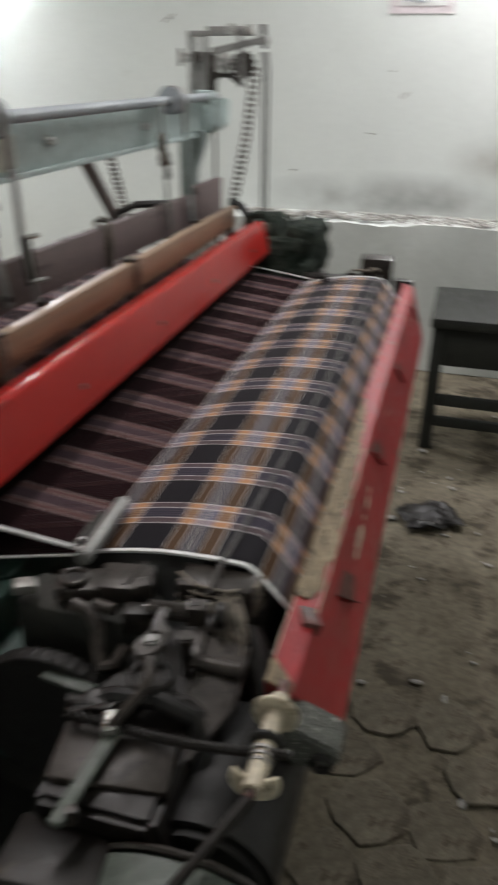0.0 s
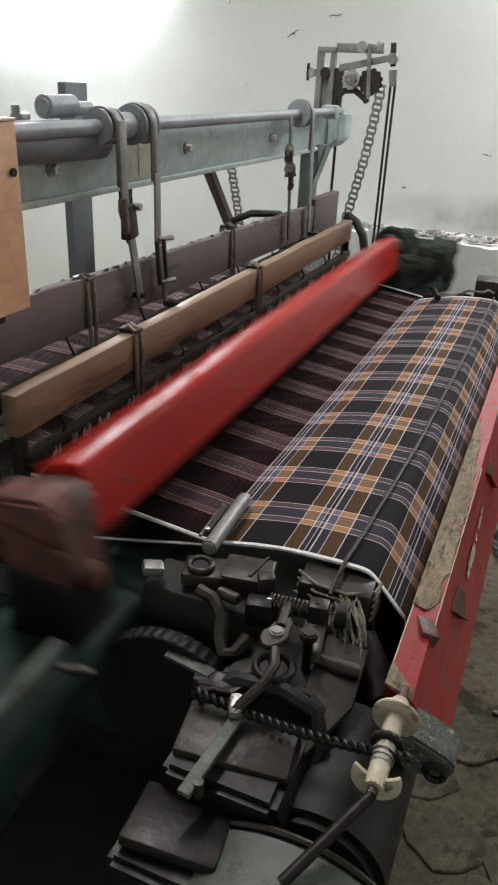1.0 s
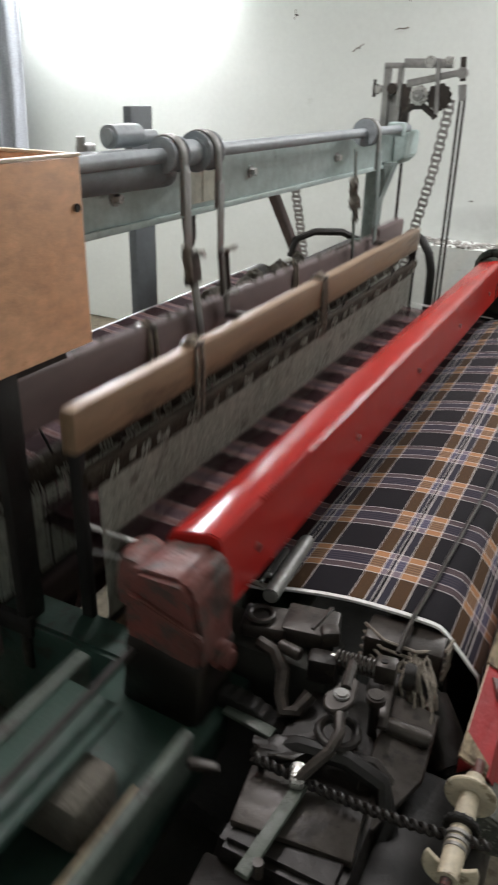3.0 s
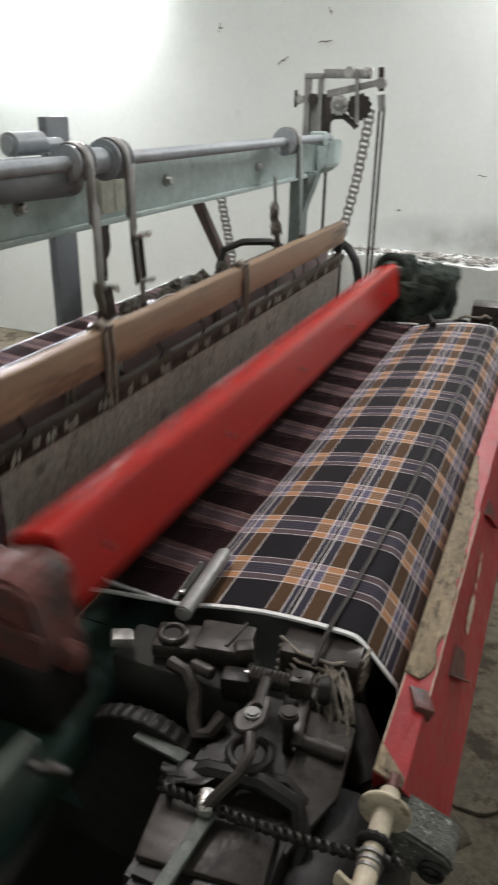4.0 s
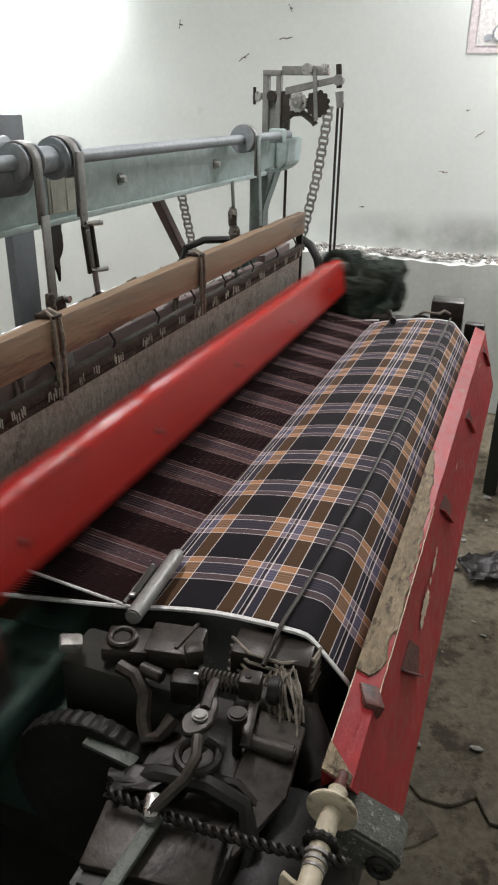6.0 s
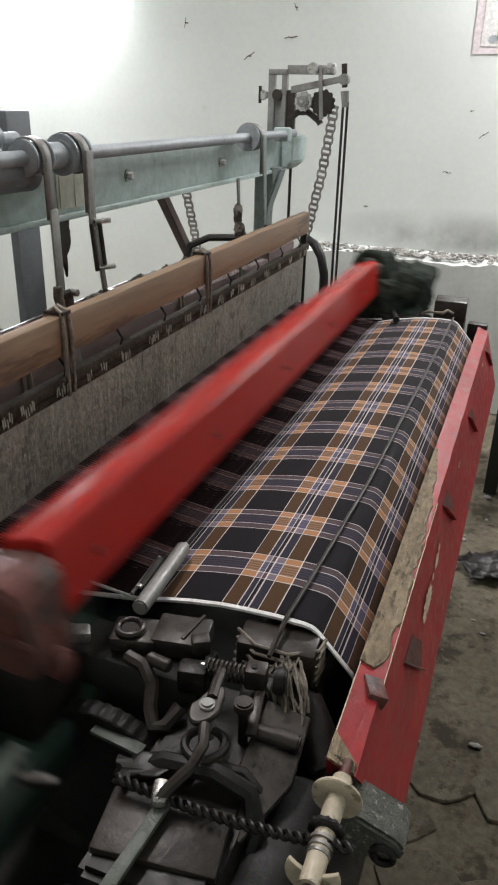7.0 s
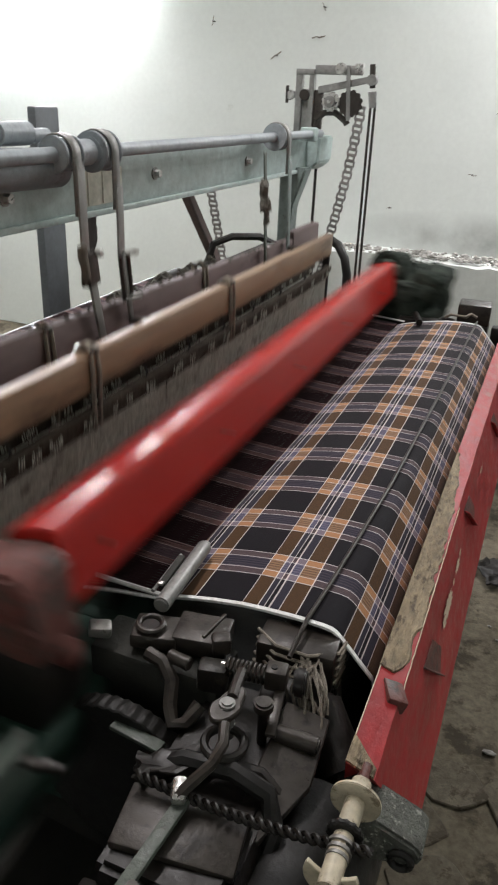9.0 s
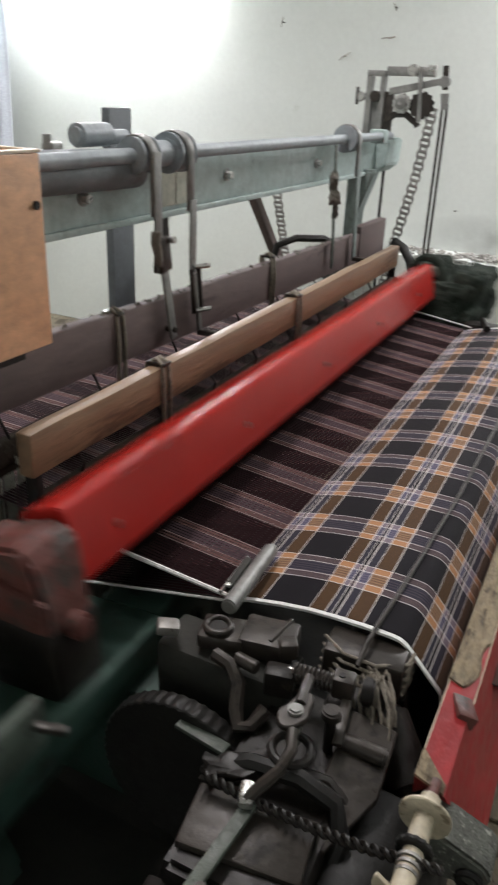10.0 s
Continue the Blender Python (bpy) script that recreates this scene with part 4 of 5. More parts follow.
def wrap(y, r, w):
    """The turn of a strap that lies over its roller."""
    path = [(SHAFT_X + (r + 0.003) * math.cos(radians(q)), SHAFT_Z + (r + 0.003) * math.sin(radians(q))) for q in range(200, -1, -20)]
    path += [(SHAFT_X + r + 0.003, 1.222)]
    one = lpart("strap_turn", join(bmesh.new(), sheet_strip(path, y - w / 2, y + w / 2, 1)), "pale_iron")
    sd = one.modifiers.new("thickness", "SOLIDIFY")
    sd.thickness, sd.offset = 0.003, 0


def hangers():
    def add(name, bm, m, frame_ob, label=""):
        return part(name, bm, M[m], frame_ob, label)

    def foot(y, w):
        add("foot_arm", slab((-0.552, y, 1.046), (0.100, w, 0.010), (0, 0, 0), 0.002), "grey_iron", front_heald)

    # strap with a leather buckle and a flat link down to the rear board
    f = back_heald
    wrap(0.382, 0.026, 0.020)
    strap("hanger_strap", [(-0.609, 0.381, 1.274), (-0.602, 0.383, 1.148)], 0.020, 0.004, "pale_iron", f)
    add("buckle", rough_up(slab((-0.598, 0.384, 1.125), (0.016, 0.032, 0.054), (6, 0, 4), 0.004), 0.003, 60), "grey_iron", f, "greasy buckle block")
    add("buckle_rag", rough_up(rough_up(slab((-0.596, 0.364, 1.136), (0.012, 0.014, 0.060), (6, 0, 4), 0.004), 0.004, 40, 2), 0.002, 120), "lint", f, "scrap of lint caught on the buckle")
    add("buckle_screw", rod((-0.592, 0.394, 1.149), (-0.582, 0.394, 1.149), 0.006, seg=10), "steel", f)
    add("buckle_tongue", slab((-0.598, 0.366, 1.106), (0.006, 0.016, 0.012), (0, 0, 10), 0.002), "grey_iron", f)
    strap("link", [(-0.600, 0.390, 1.106), (-0.600, 0.418, 0.985)], 0.018, 0.005, "pale_iron", f)
    add("link_bolt", rod((-0.616, 0.415, 0.995), (-0.592, 0.415, 0.995), 0.005, seg=8), "grey_iron", f)
    # strap with an oblong iron buckle, to the front frame
    f = front_heald
    wrap(0.484, 0.030, 0.020)
    strap("hanger_strap", [(-0.604, 0.484, 1.274), (-0.600, 0.484, 1.160)], 0.019, 0.004, "pale_iron", f)
    add("buckle", tube([(-0.596, 0.470, 1.165), (-0.596, 0.494, 1.165), (-0.596, 0.506, 1.088), (-0.596, 0.480, 1.088)], 0.0042, 8, closed=True), "grey_iron", f, "oblong iron buckle")
    add("buckle_screw", rod((-0.600, 0.484, 1.167), (-0.586, 0.512, 1.167), 0.0045, seg=8), "steel", f)
    add("buckle_screw", rod((-0.600, 0.492, 1.089), (-0.586, 0.520, 1.089), 0.0045, seg=8), "steel", f)
    strap("link", [(-0.600, 0.490, 1.150), (-0.600, 0.508, 1.046)], 0.012, 0.005, "pale_iron", f)
    foot(0.508, 0.014)
    # the pair at the far roller: a lint-caked one and a wide green one
    f = back_heald
    strap("hanger_strap", [(-0.600, 1.140, 1.262), (-0.600, 1.160, 1.120), (-0.600, 1.178, 0.975)], 0.014, 0.004, "grey_green", f)
    clump = bmesh.new()
    for (x, y, z), k in (((-0.596, 1.146, 1.180), (0.016, 0.026, 0.040)), ((-0.594, 1.150, 1.145), (0.018, 0.036, 0.030)), ((-0.596, 1.160, 1.110), (0.014, 0.022, 0.034))):
        slab((x, y, z), k, (8, 0, 14), 0.006, clump)
    bmesh.ops.subdivide_edges(clump, edges=list(clump.edges), cuts=3, use_grid_fill=True)
    add("lint_clump", rough_up(rough_up(clump, 0.012, 40), 0.005, 110), "lint", f, "clump of grey lint on a strap")
    f = front_heald
    wrap(1.325, 0.031, 0.026)
    strap("hanger_strap", [(-0.600, 1.322, 1.274), (-0.600, 1.345, 1.050)], 0.022, 0.004, "post_green", f)
    foot(1.345, 0.016)


hangers()
lpart("rag", rough_up(plate([(-0.022, 0.055), (0.022, 0.055), (0.020, 0.03), (0.024, 0.005), (0.010, -0.02), (0.006, -0.058), (-0.003, -0.035), (-0.014, -0.022), (-0.012, 0.01)], 0.006, Matrix(((0, 0, 1, -0.695), (1, 0, 0, 0.525), (0, 1, 0, 1.155), (0, 0, 0, 1)))), 0.003, 60, 2), "grime", "dark rag hanging under the rail")


def chain(name, pts, pitch, w, parent):
    """A roller chain along points: one mesh of side plates and rollers."""
    pts = [Vector(p) for p in pts]
    bm = bmesh.new()
    d, out = 0.0, [pts[0]]
    for a, b in zip(pts, pts[1:]):
        L = (b - a).length
        while d + pitch <= L:
            d += pitch
            out.append(a + (b - a) * d / L)
        d -= L
    for i, (a, b) in enumerate(zip(out, out[1:])):
        t = (b - a).normalized()
        side = t.cross(Vector((0, 1, 0))).normalized()
        rod(a - side * w, a + side * w, 0.0048, seg=6, bm=bm)
        k = w if i % 2 else w * 0.72
        for s in (-1, 1):
            rod(a + side * s * k, b + side * s * k, 0.0034, seg=5, bm=bm)
    return part(name, bm, M["dull_steel"], parent)


def tower():
    y = 1.84
    t = lpart("tower_plate", prism([(-0.772, 1.30), (-0.752, 1.30), (-0.752, 1.485), (-0.772, 1.485)], y - 0.012, y + 0.012, bevel=0.002), "pale_iron", "slotted upright of the selvedge motion")
    part("tower_plate", prism([(-0.728, 1.30), (-0.712, 1.30), (-0.712, 1.487), (-0.728, 1.487)], y - 0.012, y + 0.012, bevel=0.002), M["pale_iron"], t)
    part("tower_web", box(-0.753, -0.727, y + 0.004, y + 0.010, 1.30, 1.40, 0.001), M["pale_iron"], t)
    part("tower_head", box(-0.772, -0.712, y - 0.014, y + 0.014, 1.472, 1.488, 0.002), M["pale_iron"], t)
    part("slot_block", rod((-0.74, y - 0.02, 1.415), (-0.74, y + 0.02, 1.415), 0.016, seg=16), M["grey_iron"], t)
    part("rear_upright", box(-0.712, -0.684, y - 0.004, y + 0.012, 1.30, 1.43, 0.002), M["grey_iron"], t)
    part("top_arm", box(-0.712, -0.562, y - 0.010, y + 0.010, 1.474, 1.500, 0.003), M["pale_iron"], t)
    part("arm_end", box(-0.585, -0.560, y - 0.014, y + 0.014, 1.478, 1.506, 0.003), M["steel"], t)
    part("knob", rod((-0.624, y - 0.034, 1.490), (-0.624, y - 0.008, 1.490), 0.017, seg=20, bevel=0.003), M["steel"], t, "bright round steel knob")
    part("link_bar", prism([(-0.610, 1.50), (-0.598, 1.50), (-0.585, 1.35), (-0.597, 1.345)], y - 0.022, y - 0.014, bevel=0.001), M["pale_iron"], t)
    part("lever", prism([(-0.70, 1.418), (-0.70, 1.440), (-0.53, 1.474), (-0.53, 1.456)], y - 0.006, y + 0.006, bevel=0.002), M["pale_iron"], t)
    part("rod_eye", rod((-0.531, y - 0.012, 1.462), (-0.531, y + 0.012, 1.462), 0.016, seg=16), M["pale_iron"], t)
    part("rod_head", rod((-0.534, y, 1.505), (-0.528, y, 1.44), 0.009, seg=12), M["grey_iron"], t)
    part("rod_nut", rod((-0.527, y, 1.43), (-0.522, y, 1.385), 0.0135, 0.011, seg=10), M["pale_iron"], t)
    for dx in (-0.007, 0.007):
        part("pull_rod", rod((-0.522 + dx, y, 1.40), (-0.518 + dx, y, 0.66), 0.0042, seg=8), M["grey_iron"], t)
    # sprocket and ratchet
    pts = []
    for k in range(36):
        q = 2 * math.pi * k / 36
        r = 0.040 if k % 3 else 0.0345
        pts.append((r * math.cos(q), r * math.sin(q)))
    part("sprocket", plate(pts, 0.008, Matrix.Translation((-0.590, y - 0.012, 1.395)) @ pose(0, 0, 0, 90, 0, 0)), M["grey_iron"], t)
    pts = [((0.030 if k % 2 else 0.026) * math.cos(math.pi * k / 12), (0.030 if k % 2 else 0.026) * math.sin(math.pi * k / 12)) for k in range(24)]
    part("ratchet_wheel", plate(pts, 0.012, Matrix.Translation((-0.650, y - 0.018, 1.398)) @ pose(0, 0, 0, 90, 0, 0)), M["steel"], t, "bright toothed ratchet wheel")
    part("wheel_hub", rod((-0.650, y - 0.044, 1.398), (-0.650, y - 0.03, 1.398), 0.017, seg=18, bevel=0.003), M["pale_iron"], t)
    part("wheel_pin", rod((-0.650, y - 0.05, 1.398), (-0.650, y - 0.043, 1.398), 0.005, seg=10), M["steel"], t)
    part("curved_arm", tube([(-0.712, y, 1.30), (-0.700, y, 1.345), (-0.675, y, 1.366), (-0.64, y, 1.368), (-0.605, y, 1.345), (-0.598, y, 1.335)], 0.010, 8), M["grey_iron"], t)
    part("guide_wheel", rod((-0.792, y - 0.012, 1.413), (-0.792, y + 0.006, 1.413), 0.015, seg=18, bevel=0.003), M["steel"], t)
    part("guide_pin", rod((-0.80, y - 0.008, 1.39), (-0.80, y - 0.008, 1.44), 0.005), M["grey_iron"], t)
    part("guide_arm", box(-0.795, -0.765, y - 0.002, y + 0.008, 1.404, 1.424, 0.002), M["pale_iron"], t)
    chain("chain", [(-0.555, y - 0.008, 1.385), (-0.562, y - 0.006, 1.33), (-0.585, y, 1.18), (-0.612, y, 1.05), (-0.640, y, 0.93), (-0.66, y, 0.70)], 0.0175, 0.0135, t)
    part("thin_rod", rod((-0.690, y, 1.205), (-0.690, y, 0.64), 0.005, seg=8), M["grey_iron"], t)
    part("hose", tube([(-0.60, 1.74, 1.0), (-0.56, 1.72, 0.985), (-0.53, 1.70, 0.95), (-0.515, 1.69, 0.90), (-0.51, 1.68, 0.80), (-0.52, 1.67, 0.66)], 0.014, 10), M["black"], t, "black rubber hose")
    part("tower_base", box(-0.70, -0.48, 1.66, 1.88, 0.60, 0.66, 0.005), M["dark_green"], t)


tower()
# far carrier of the second chain and the slanting brown stay, behind the healds
stay = lpart("stay_bar", prism([(-1.012, 0.59), (-0.984, 0.59), (-0.984, 1.27), (-1.012, 1.27)], -0.016, 0.016, bevel=0.003), "old_board", "slanting dark brown wooden stay")
stay.matrix_basis = Matrix.Translation((0, 1.63, 1.005)) @ pose(0, 0, 0, 43, 0, 0) @ Matrix.Translation((0, 0, -1.0))
chain("chain", [(-1.0, 1.675, 1.20), (-1.0, 1.70, 1.115), (-1.0, 1.79, 0.92), (-1.0, 1.84, 0.72)], 0.0175, 0.0135, loom)
for y in (1.43, 1.63):
    lpart("rear_arm", box(-1.03, -0.72, y, y + 0.06, 1.19, 1.215, 0.004), "dark_green")
lpart("rear_bracket", tube([(-0.98, 1.64, 0.90), (-0.97, 1.66, 0.955), (-0.93, 1.72, 0.975), (-0.86, 1.80, 0.97), (-0.80, 1.86, 0.93)], 0.012, 8), "grime")
lpart("rear_foot", box(-1.04, -0.78, 1.455, 1.90, 0.60, 0.70, 0.005), "dark_green")
lpart("rear_foot_post", box(-0.84, -0.78, 1.80, 1.88, 0.66, 0.95, 0.005), "dark_green")


# ---- mechanism at the near end of the loom ----
def near_end():
    head = lpart("let_off_head", prism([(-0.175, 0.70), (-0.045, 0.70), (-0.050, 0.80), (-0.062, 0.842), (-0.168, 0.842), (-0.178, 0.80)], -0.295, -0.06, bevel=0.006), "grime", "oily cast iron head of the take-up")

    def add(name, bm, m, label=""):
        return part(name, bm, M[m], head, label)

    add("cover_plate", slab((-0.117, -0.243, 0.845), (0.106, 0.058, 0.010), (4, 2, 8), 0.002), "grey_iron", "dull grey cover plate")
    add("cover_plate", slab((-0.135, -0.322, 0.815), (0.085, 0.066, 0.012), (-8, 3, 6), 0.003), "grime")
    add("flat_bar", slab((-0.127, -0.272, 0.858), (0.012, 0.100, 0.006), (3, 0, -6), 0.001), "grey_green", "pale flat bar bolted over the plate")
    add("bar_pin", rod((-0.123, -0.311, 0.848), (-0.123, -0.311, 0.864), 0.0045, seg=10), "grey_iron")
    add("foot_casting", prism([(-0.20, 0.58), (-0.10, 0.58), (-0.10, 0.81), (-0.18, 0.81)], -0.37, -0.285, bevel=0.006), "grime")
    add("bracket_strut", box(-0.16, -0.05, -0.30, -0.04, 0.60, 0.71, 0.006), "black")
    # block under the selvedge, bound with twine
    add("end_block", slab((-0.092, -0.018, 0.862), (0.084, 0.044, 0.046), (0, 0, 4), 0.004), "grey_iron", "square grey iron block")
    add("block_web", slab((-0.085, -0.052, 0.835), (0.060, 0.05, 0.050), (18, 0, 4), 0.004), "grime")
    for i in range(5):
        z = 0.885 - 0.008 * i
        w = 0.0455
        line = [(-0.092 - w, -0.020 - 0.003 * i, z - 0.002), (-0.110, -0.043 - 0.003 * i, z + 0.002), (-0.075, -0.042 - 0.003 * i, z), (-0.048, -0.020 - 0.002 * i, z - 0.004), (-0.046, 0.000, z - 0.004)]
        add("twine_turn", rough_up(tube(line, 0.0019, 6), 0.001, 90), "rope")
    rnd = random.Random(21)
    for i in range(30):
        a = Vector((rnd.uniform(-0.085, -0.060), rnd.uniform(-0.055, -0.035), rnd.uniform(0.868, 0.882)))
        b = a + Vector((rnd.uniform(0.0, 0.028), rnd.uniform(-0.055, -0.02), rnd.uniform(-0.05, -0.02)))
        mid = (a + b) / 2 + Vector((rnd.uniform(-0.01, 0.012), rnd.uniform(-0.012, 0.0), rnd.uniform(0.004, 0.016)))
        q = (a * 2 + b) / 3 + (mid - (a + b) / 2) * 0.8
        add("twine_end", tube([a, q, mid, (mid + b) / 2 + Vector((0.002, 0, 0.003)), b], rnd.uniform(0.0010, 0.0019), 5), "rope")
    # spring rod with cube and bolts
    add("spring_rod", rod((-0.152, -0.086, 0.880), (-0.092, -0.079, 0.880), 0.0055, seg=10), "steel")
    coil = []
    for i in range(90):
        q = 2 * math.pi * i / 10
        x = -0.146 + 0.040 * i / 89
        coil.append((x, -0.0845 + 0.0085 * math.cos(q) + 0.0045 * i / 89, 0.880 + 0.0085 * math.sin(q)))
    add("spring", tube(coil, 0.0020, 6), "grey_iron", "coil spring on the rod")
    add("drilled_cube", slab((-0.096, -0.077, 0.880), (0.022, 0.020, 0.024), (0, 0, 8), 0.003), "grey_iron")
    # black disc on the cube for the dark inside of its hole
    add("hole_shade_disc", rod((-0.098, -0.079, 0.8905), (-0.098, -0.079, 0.8935), 0.0032, seg=12), "black")
    add("collar", rod((-0.078, -0.076, 0.880), (-0.066, -0.074, 0.880), 0.014, seg=16, bevel=0.002), "grime")
    add("flat_link", slab((-0.086, -0.100, 0.868), (0.010, 0.075, 0.005), (6, 0, 10), 0.0012), "grey_iron")
    add("bolt_stem", rod((-0.091, -0.126, 0.835), (-0.091, -0.126, 0.885), 0.005, seg=10), "grime")
    add("bolt_head", rod((-0.091, -0.126, 0.882), (-0.091, -0.126, 0.893), 0.0095, seg=14, bevel=0.002), "grey_iron")
    add("peg", rod((-0.079, -0.124, 0.858), (-0.036, -0.122, 0.856), 0.0085, seg=14, bevel=0.002), "grey_iron", "round iron peg")
    add("side_cheek", plate([(-0.022, 0.05), (0.024, 0.05), (0.030, -0.02), (0.006, -0.085), (-0.020, -0.085)], 0.010, Matrix.Translation((-0.062, -0.135, 0.842)) @ pose(0, 0, 0, 12, 8, 0)), "grey_iron")
    # forked hand lever with its ring
    add("hand_lever", tube([(-0.125, -0.098, 0.892), (-0.121, -0.118, 0.898), (-0.117, -0.140, 0.899)], 0.0055, 8), "grey_iron", "worn hand lever")
    pts = [(0.014 * math.cos(q) * (0.75 if math.sin(q) > 0 else 1.0), 0.024 * math.sin(q)) for q in (2 * math.pi * k / 20 for k in range(20))]
    add("lever_head", plate(pts, 0.007, Matrix.Translation((-0.118, -0.146, 0.892)) @ pose(0, 0, 0, 4, 0, -12)), "grey_iron")
    add("lever_pivot", rod((-0.118, -0.149, 0.860), (-0.118, -0.149, 0.903), 0.0075, seg=14, bevel=0.002), "pale_iron")
    add("lever_tail", tube([(-0.113, -0.166, 0.893), (-0.106, -0.184, 0.890), (-0.108, -0.203, 0.884), (-0.118, -0.220, 0.876), (-0.126, -0.232, 0.868)], 0.0052, 8), "grey_iron")
    add("lever_knob", slab((-0.127, -0.226, 0.868), (0.014, 0.024, 0.012), (10, 0, 20), 0.005), "steel", "bright worn lever tip")
    add("lever_ring", tube(arc((-0.112, -0.168, 0.872), 0.018, 0, 360, 20, "xy")[:-1], 0.0042, 8, closed=True), "grime")
    # black rounded hoses over the cheek
    add("bent_rod", tube([(-0.172, -0.195, 0.845), (-0.140, -0.190, 0.862), (-0.095, -0.186, 0.864), (-0.062, -0.186, 0.852), (-0.050, -0.200, 0.832), (-0.052, -0.22, 0.80)], 0.009, 8), "black")
    add("bent_rod", tube([(-0.160, -0.178, 0.838), (-0.120, -0.172, 0.850), (-0.075, -0.168, 0.850), (-0.055, -0.172, 0.836)], 0.007, 8), "grime")
    # twisted wire across the front
    for ph in (0.0, math.pi):
        line = []
        for i in range(120):
            k = i / 119
            q = 2 * math.pi * 13 * k + ph
            line.append((-0.170 + 0.205 * k, -0.226 + 0.010 * k + 0.0030 * math.cos(q), 0.868 - 0.010 * math.sin(math.pi * k) + 0.0030 * math.sin(q)))
        add("twisted_wire", tube(line, 0.0023, 6), "grime", "twisted iron wire")
    # rag and lumps
    one = slab((-0.152, -0.198, 0.858), (0.060, 0.026, 0.012), (0, 0, 34), 0.004)
    bmesh.ops.subdivide_edges(one, edges=list(one.edges), cuts=4, use_grid_fill=True)
    for v in one.verts:
        v.co += noise.noise_vector(v.co * 120) * 0.006
    add("rag", one, "grime", "greasy knotted rag")
    # lower dark wheels
    add("pulley", rod((-0.030, -0.12, 0.755), (-0.030, -0.275, 0.755), 0.068, seg=36, bevel=0.008), "black", "black oily pulley")
    add("pulley_shaft", rod((-0.12, -0.20, 0.70), (-0.030, -0.20, 0.755), 0.02), "black")
    add("glint_stud", rod((-0.041, -0.131, 0.800), (-0.041, -0.131, 0.846), 0.0045, seg=10, bevel=0.001), "steel", "bright steel stud")
    add("stud_bracket", slab((-0.045, -0.085, 0.775), (0.05, 0.05, 0.03), (0, 0, 10), 0.005), "black")
    add("roller_stub", rod((-0.060, -0.045, 0.835), (-0.010, -0.10, 0.800), 0.024, seg=20, bevel=0.006), "grime", "dusty roller end")

    # temple at the cloth edge
    temple = lpart("temple", slab((-0.235, -0.068, 0.880), (0.050, 0.040, 0.018), (0, 0, 14), 0.004), "grey_iron", "greasy temple holding the cloth edge")

    def t_add(name, bm, m, label=""):
        return part(name, bm, M[m], temple, label)

    t_add("temple_bar", rod((-0.240, -0.050, 0.900), (-0.252, 0.085, 0.893), 0.0092, seg=16, bevel=0.002), "pale_iron", "round bright temple bar")
    t_add("temple_tip", rod((-0.252, 0.083, 0.893), (-0.253, 0.094, 0.892), 0.0092, 0.004, seg=16), "pale_iron")
    # dark block on the bar for the shade inside its slot
    t_add("slot_shade_block", slab((-0.2585, 0.012, 0.899), (0.008, 0.060, 0.010), (0, 0, 5), 0.001), "soot")
    t_add("slot_frame", rod((-0.2605, -0.030, 0.900), (-0.2655, 0.048, 0.899), 0.0022, seg=8), "pale_iron")
    t_add("slot_pin", slab((-0.2570, -0.018, 0.9035), (0.007, 0.006, 0.004), (0, 0, 5), 0.001), "steel")
    t_add("ring", tube(arc((-0.239, -0.073, 0.893), 0.013, 0, 360, 20, "xy")[:-1], 0.0035, 8, closed=True), "grey_iron")
    t_add("pin", rod((-0.239, -0.073, 0.870), (-0.239, -0.073, 0.893), 0.009, seg=14), "grime")
    t_add("slide_block", slab((-0.188, -0.052, 0.880), (0.058, 0.046, 0.022), (0, 0, 10), 0.003), "grey_iron")
    t_add("slide_rib", slab((-0.178, -0.046, 0.8915), (0.004, 0.044, 0.004), (0, 0, -8), 0.001), "grey_iron")
    t_add("screw", rod((-0.205, -0.096, 0.882), (-0.180, -0.100, 0.882), 0.007, seg=10, bevel=0.001), "grey_iron")
    t_add("lug", slab((-0.162, -0.064, 0.888), (0.020, 0.018, 0.020), (0, 0, 30), 0.004), "grey_iron")
    t_add("lug", slab((-0.158, -0.092, 0.870), (0.030, 0.022, 0.030), (0, 0, 12), 0.004), "grime")
    t_add("side_knob", rough_up(slab((-0.290, -0.092, 0.884), (0.024, 0.020, 0.014), (0, 10, 35), 0.004), 0.002, 60), "dull_steel", "bright worn knob")
    t_add("curved_arm", tube([(-0.228, -0.100, 0.880), (-0.208, -0.104, 0.878), (-0.193, -0.114, 0.868), (-0.187, -0.130, 0.852), (-0.178, -0.142, 0.842), (-0.165, -0.138, 0.846), (-0.158, -0.122, 0.858)], 0.0075, 8), "grey_iron", "curved iron arm")
    t_add("bar_rest", box(-0.30, -0.15, -0.10, -0.04, 0.775, 0.866, 0.006), "soot")
    t_add("cross_slat", slab((-0.210, -0.155, 0.826), (0.058, 0.014, 0.005), (0, 3, -6), 0.001), "grey_green", "slat in the dark gear")
    # lower gear wheel of the take-up
    pts = []
    for k in range(96):
        q = 2 * math.pi * k / 96
        r = 0.098 if k % 2 else 0.0955
        pts.append((r * math.cos(q), r * math.sin(q)))
    t_add("gear_wheel", plate(pts, 0.02, Matrix.Translation((-0.24, -0.13, 0.745)) @ pose(0, 0, 0, 90, 0, 0)), "black", "black toothed gear wheel")
    # spools on their spindle
    sp = lpart("spool", rod((0.011, -0.255, 0.862), (0.011, -0.150, 0.862), 0.0088, seg=20), "ivory", "ivory plastic spool on a spindle")
    part("flange", rod((0.011, -0.172, 0.862), (0.011, -0.168, 0.862), 0.0220, seg=32, bevel=0.0008), M["ivory"], sp)
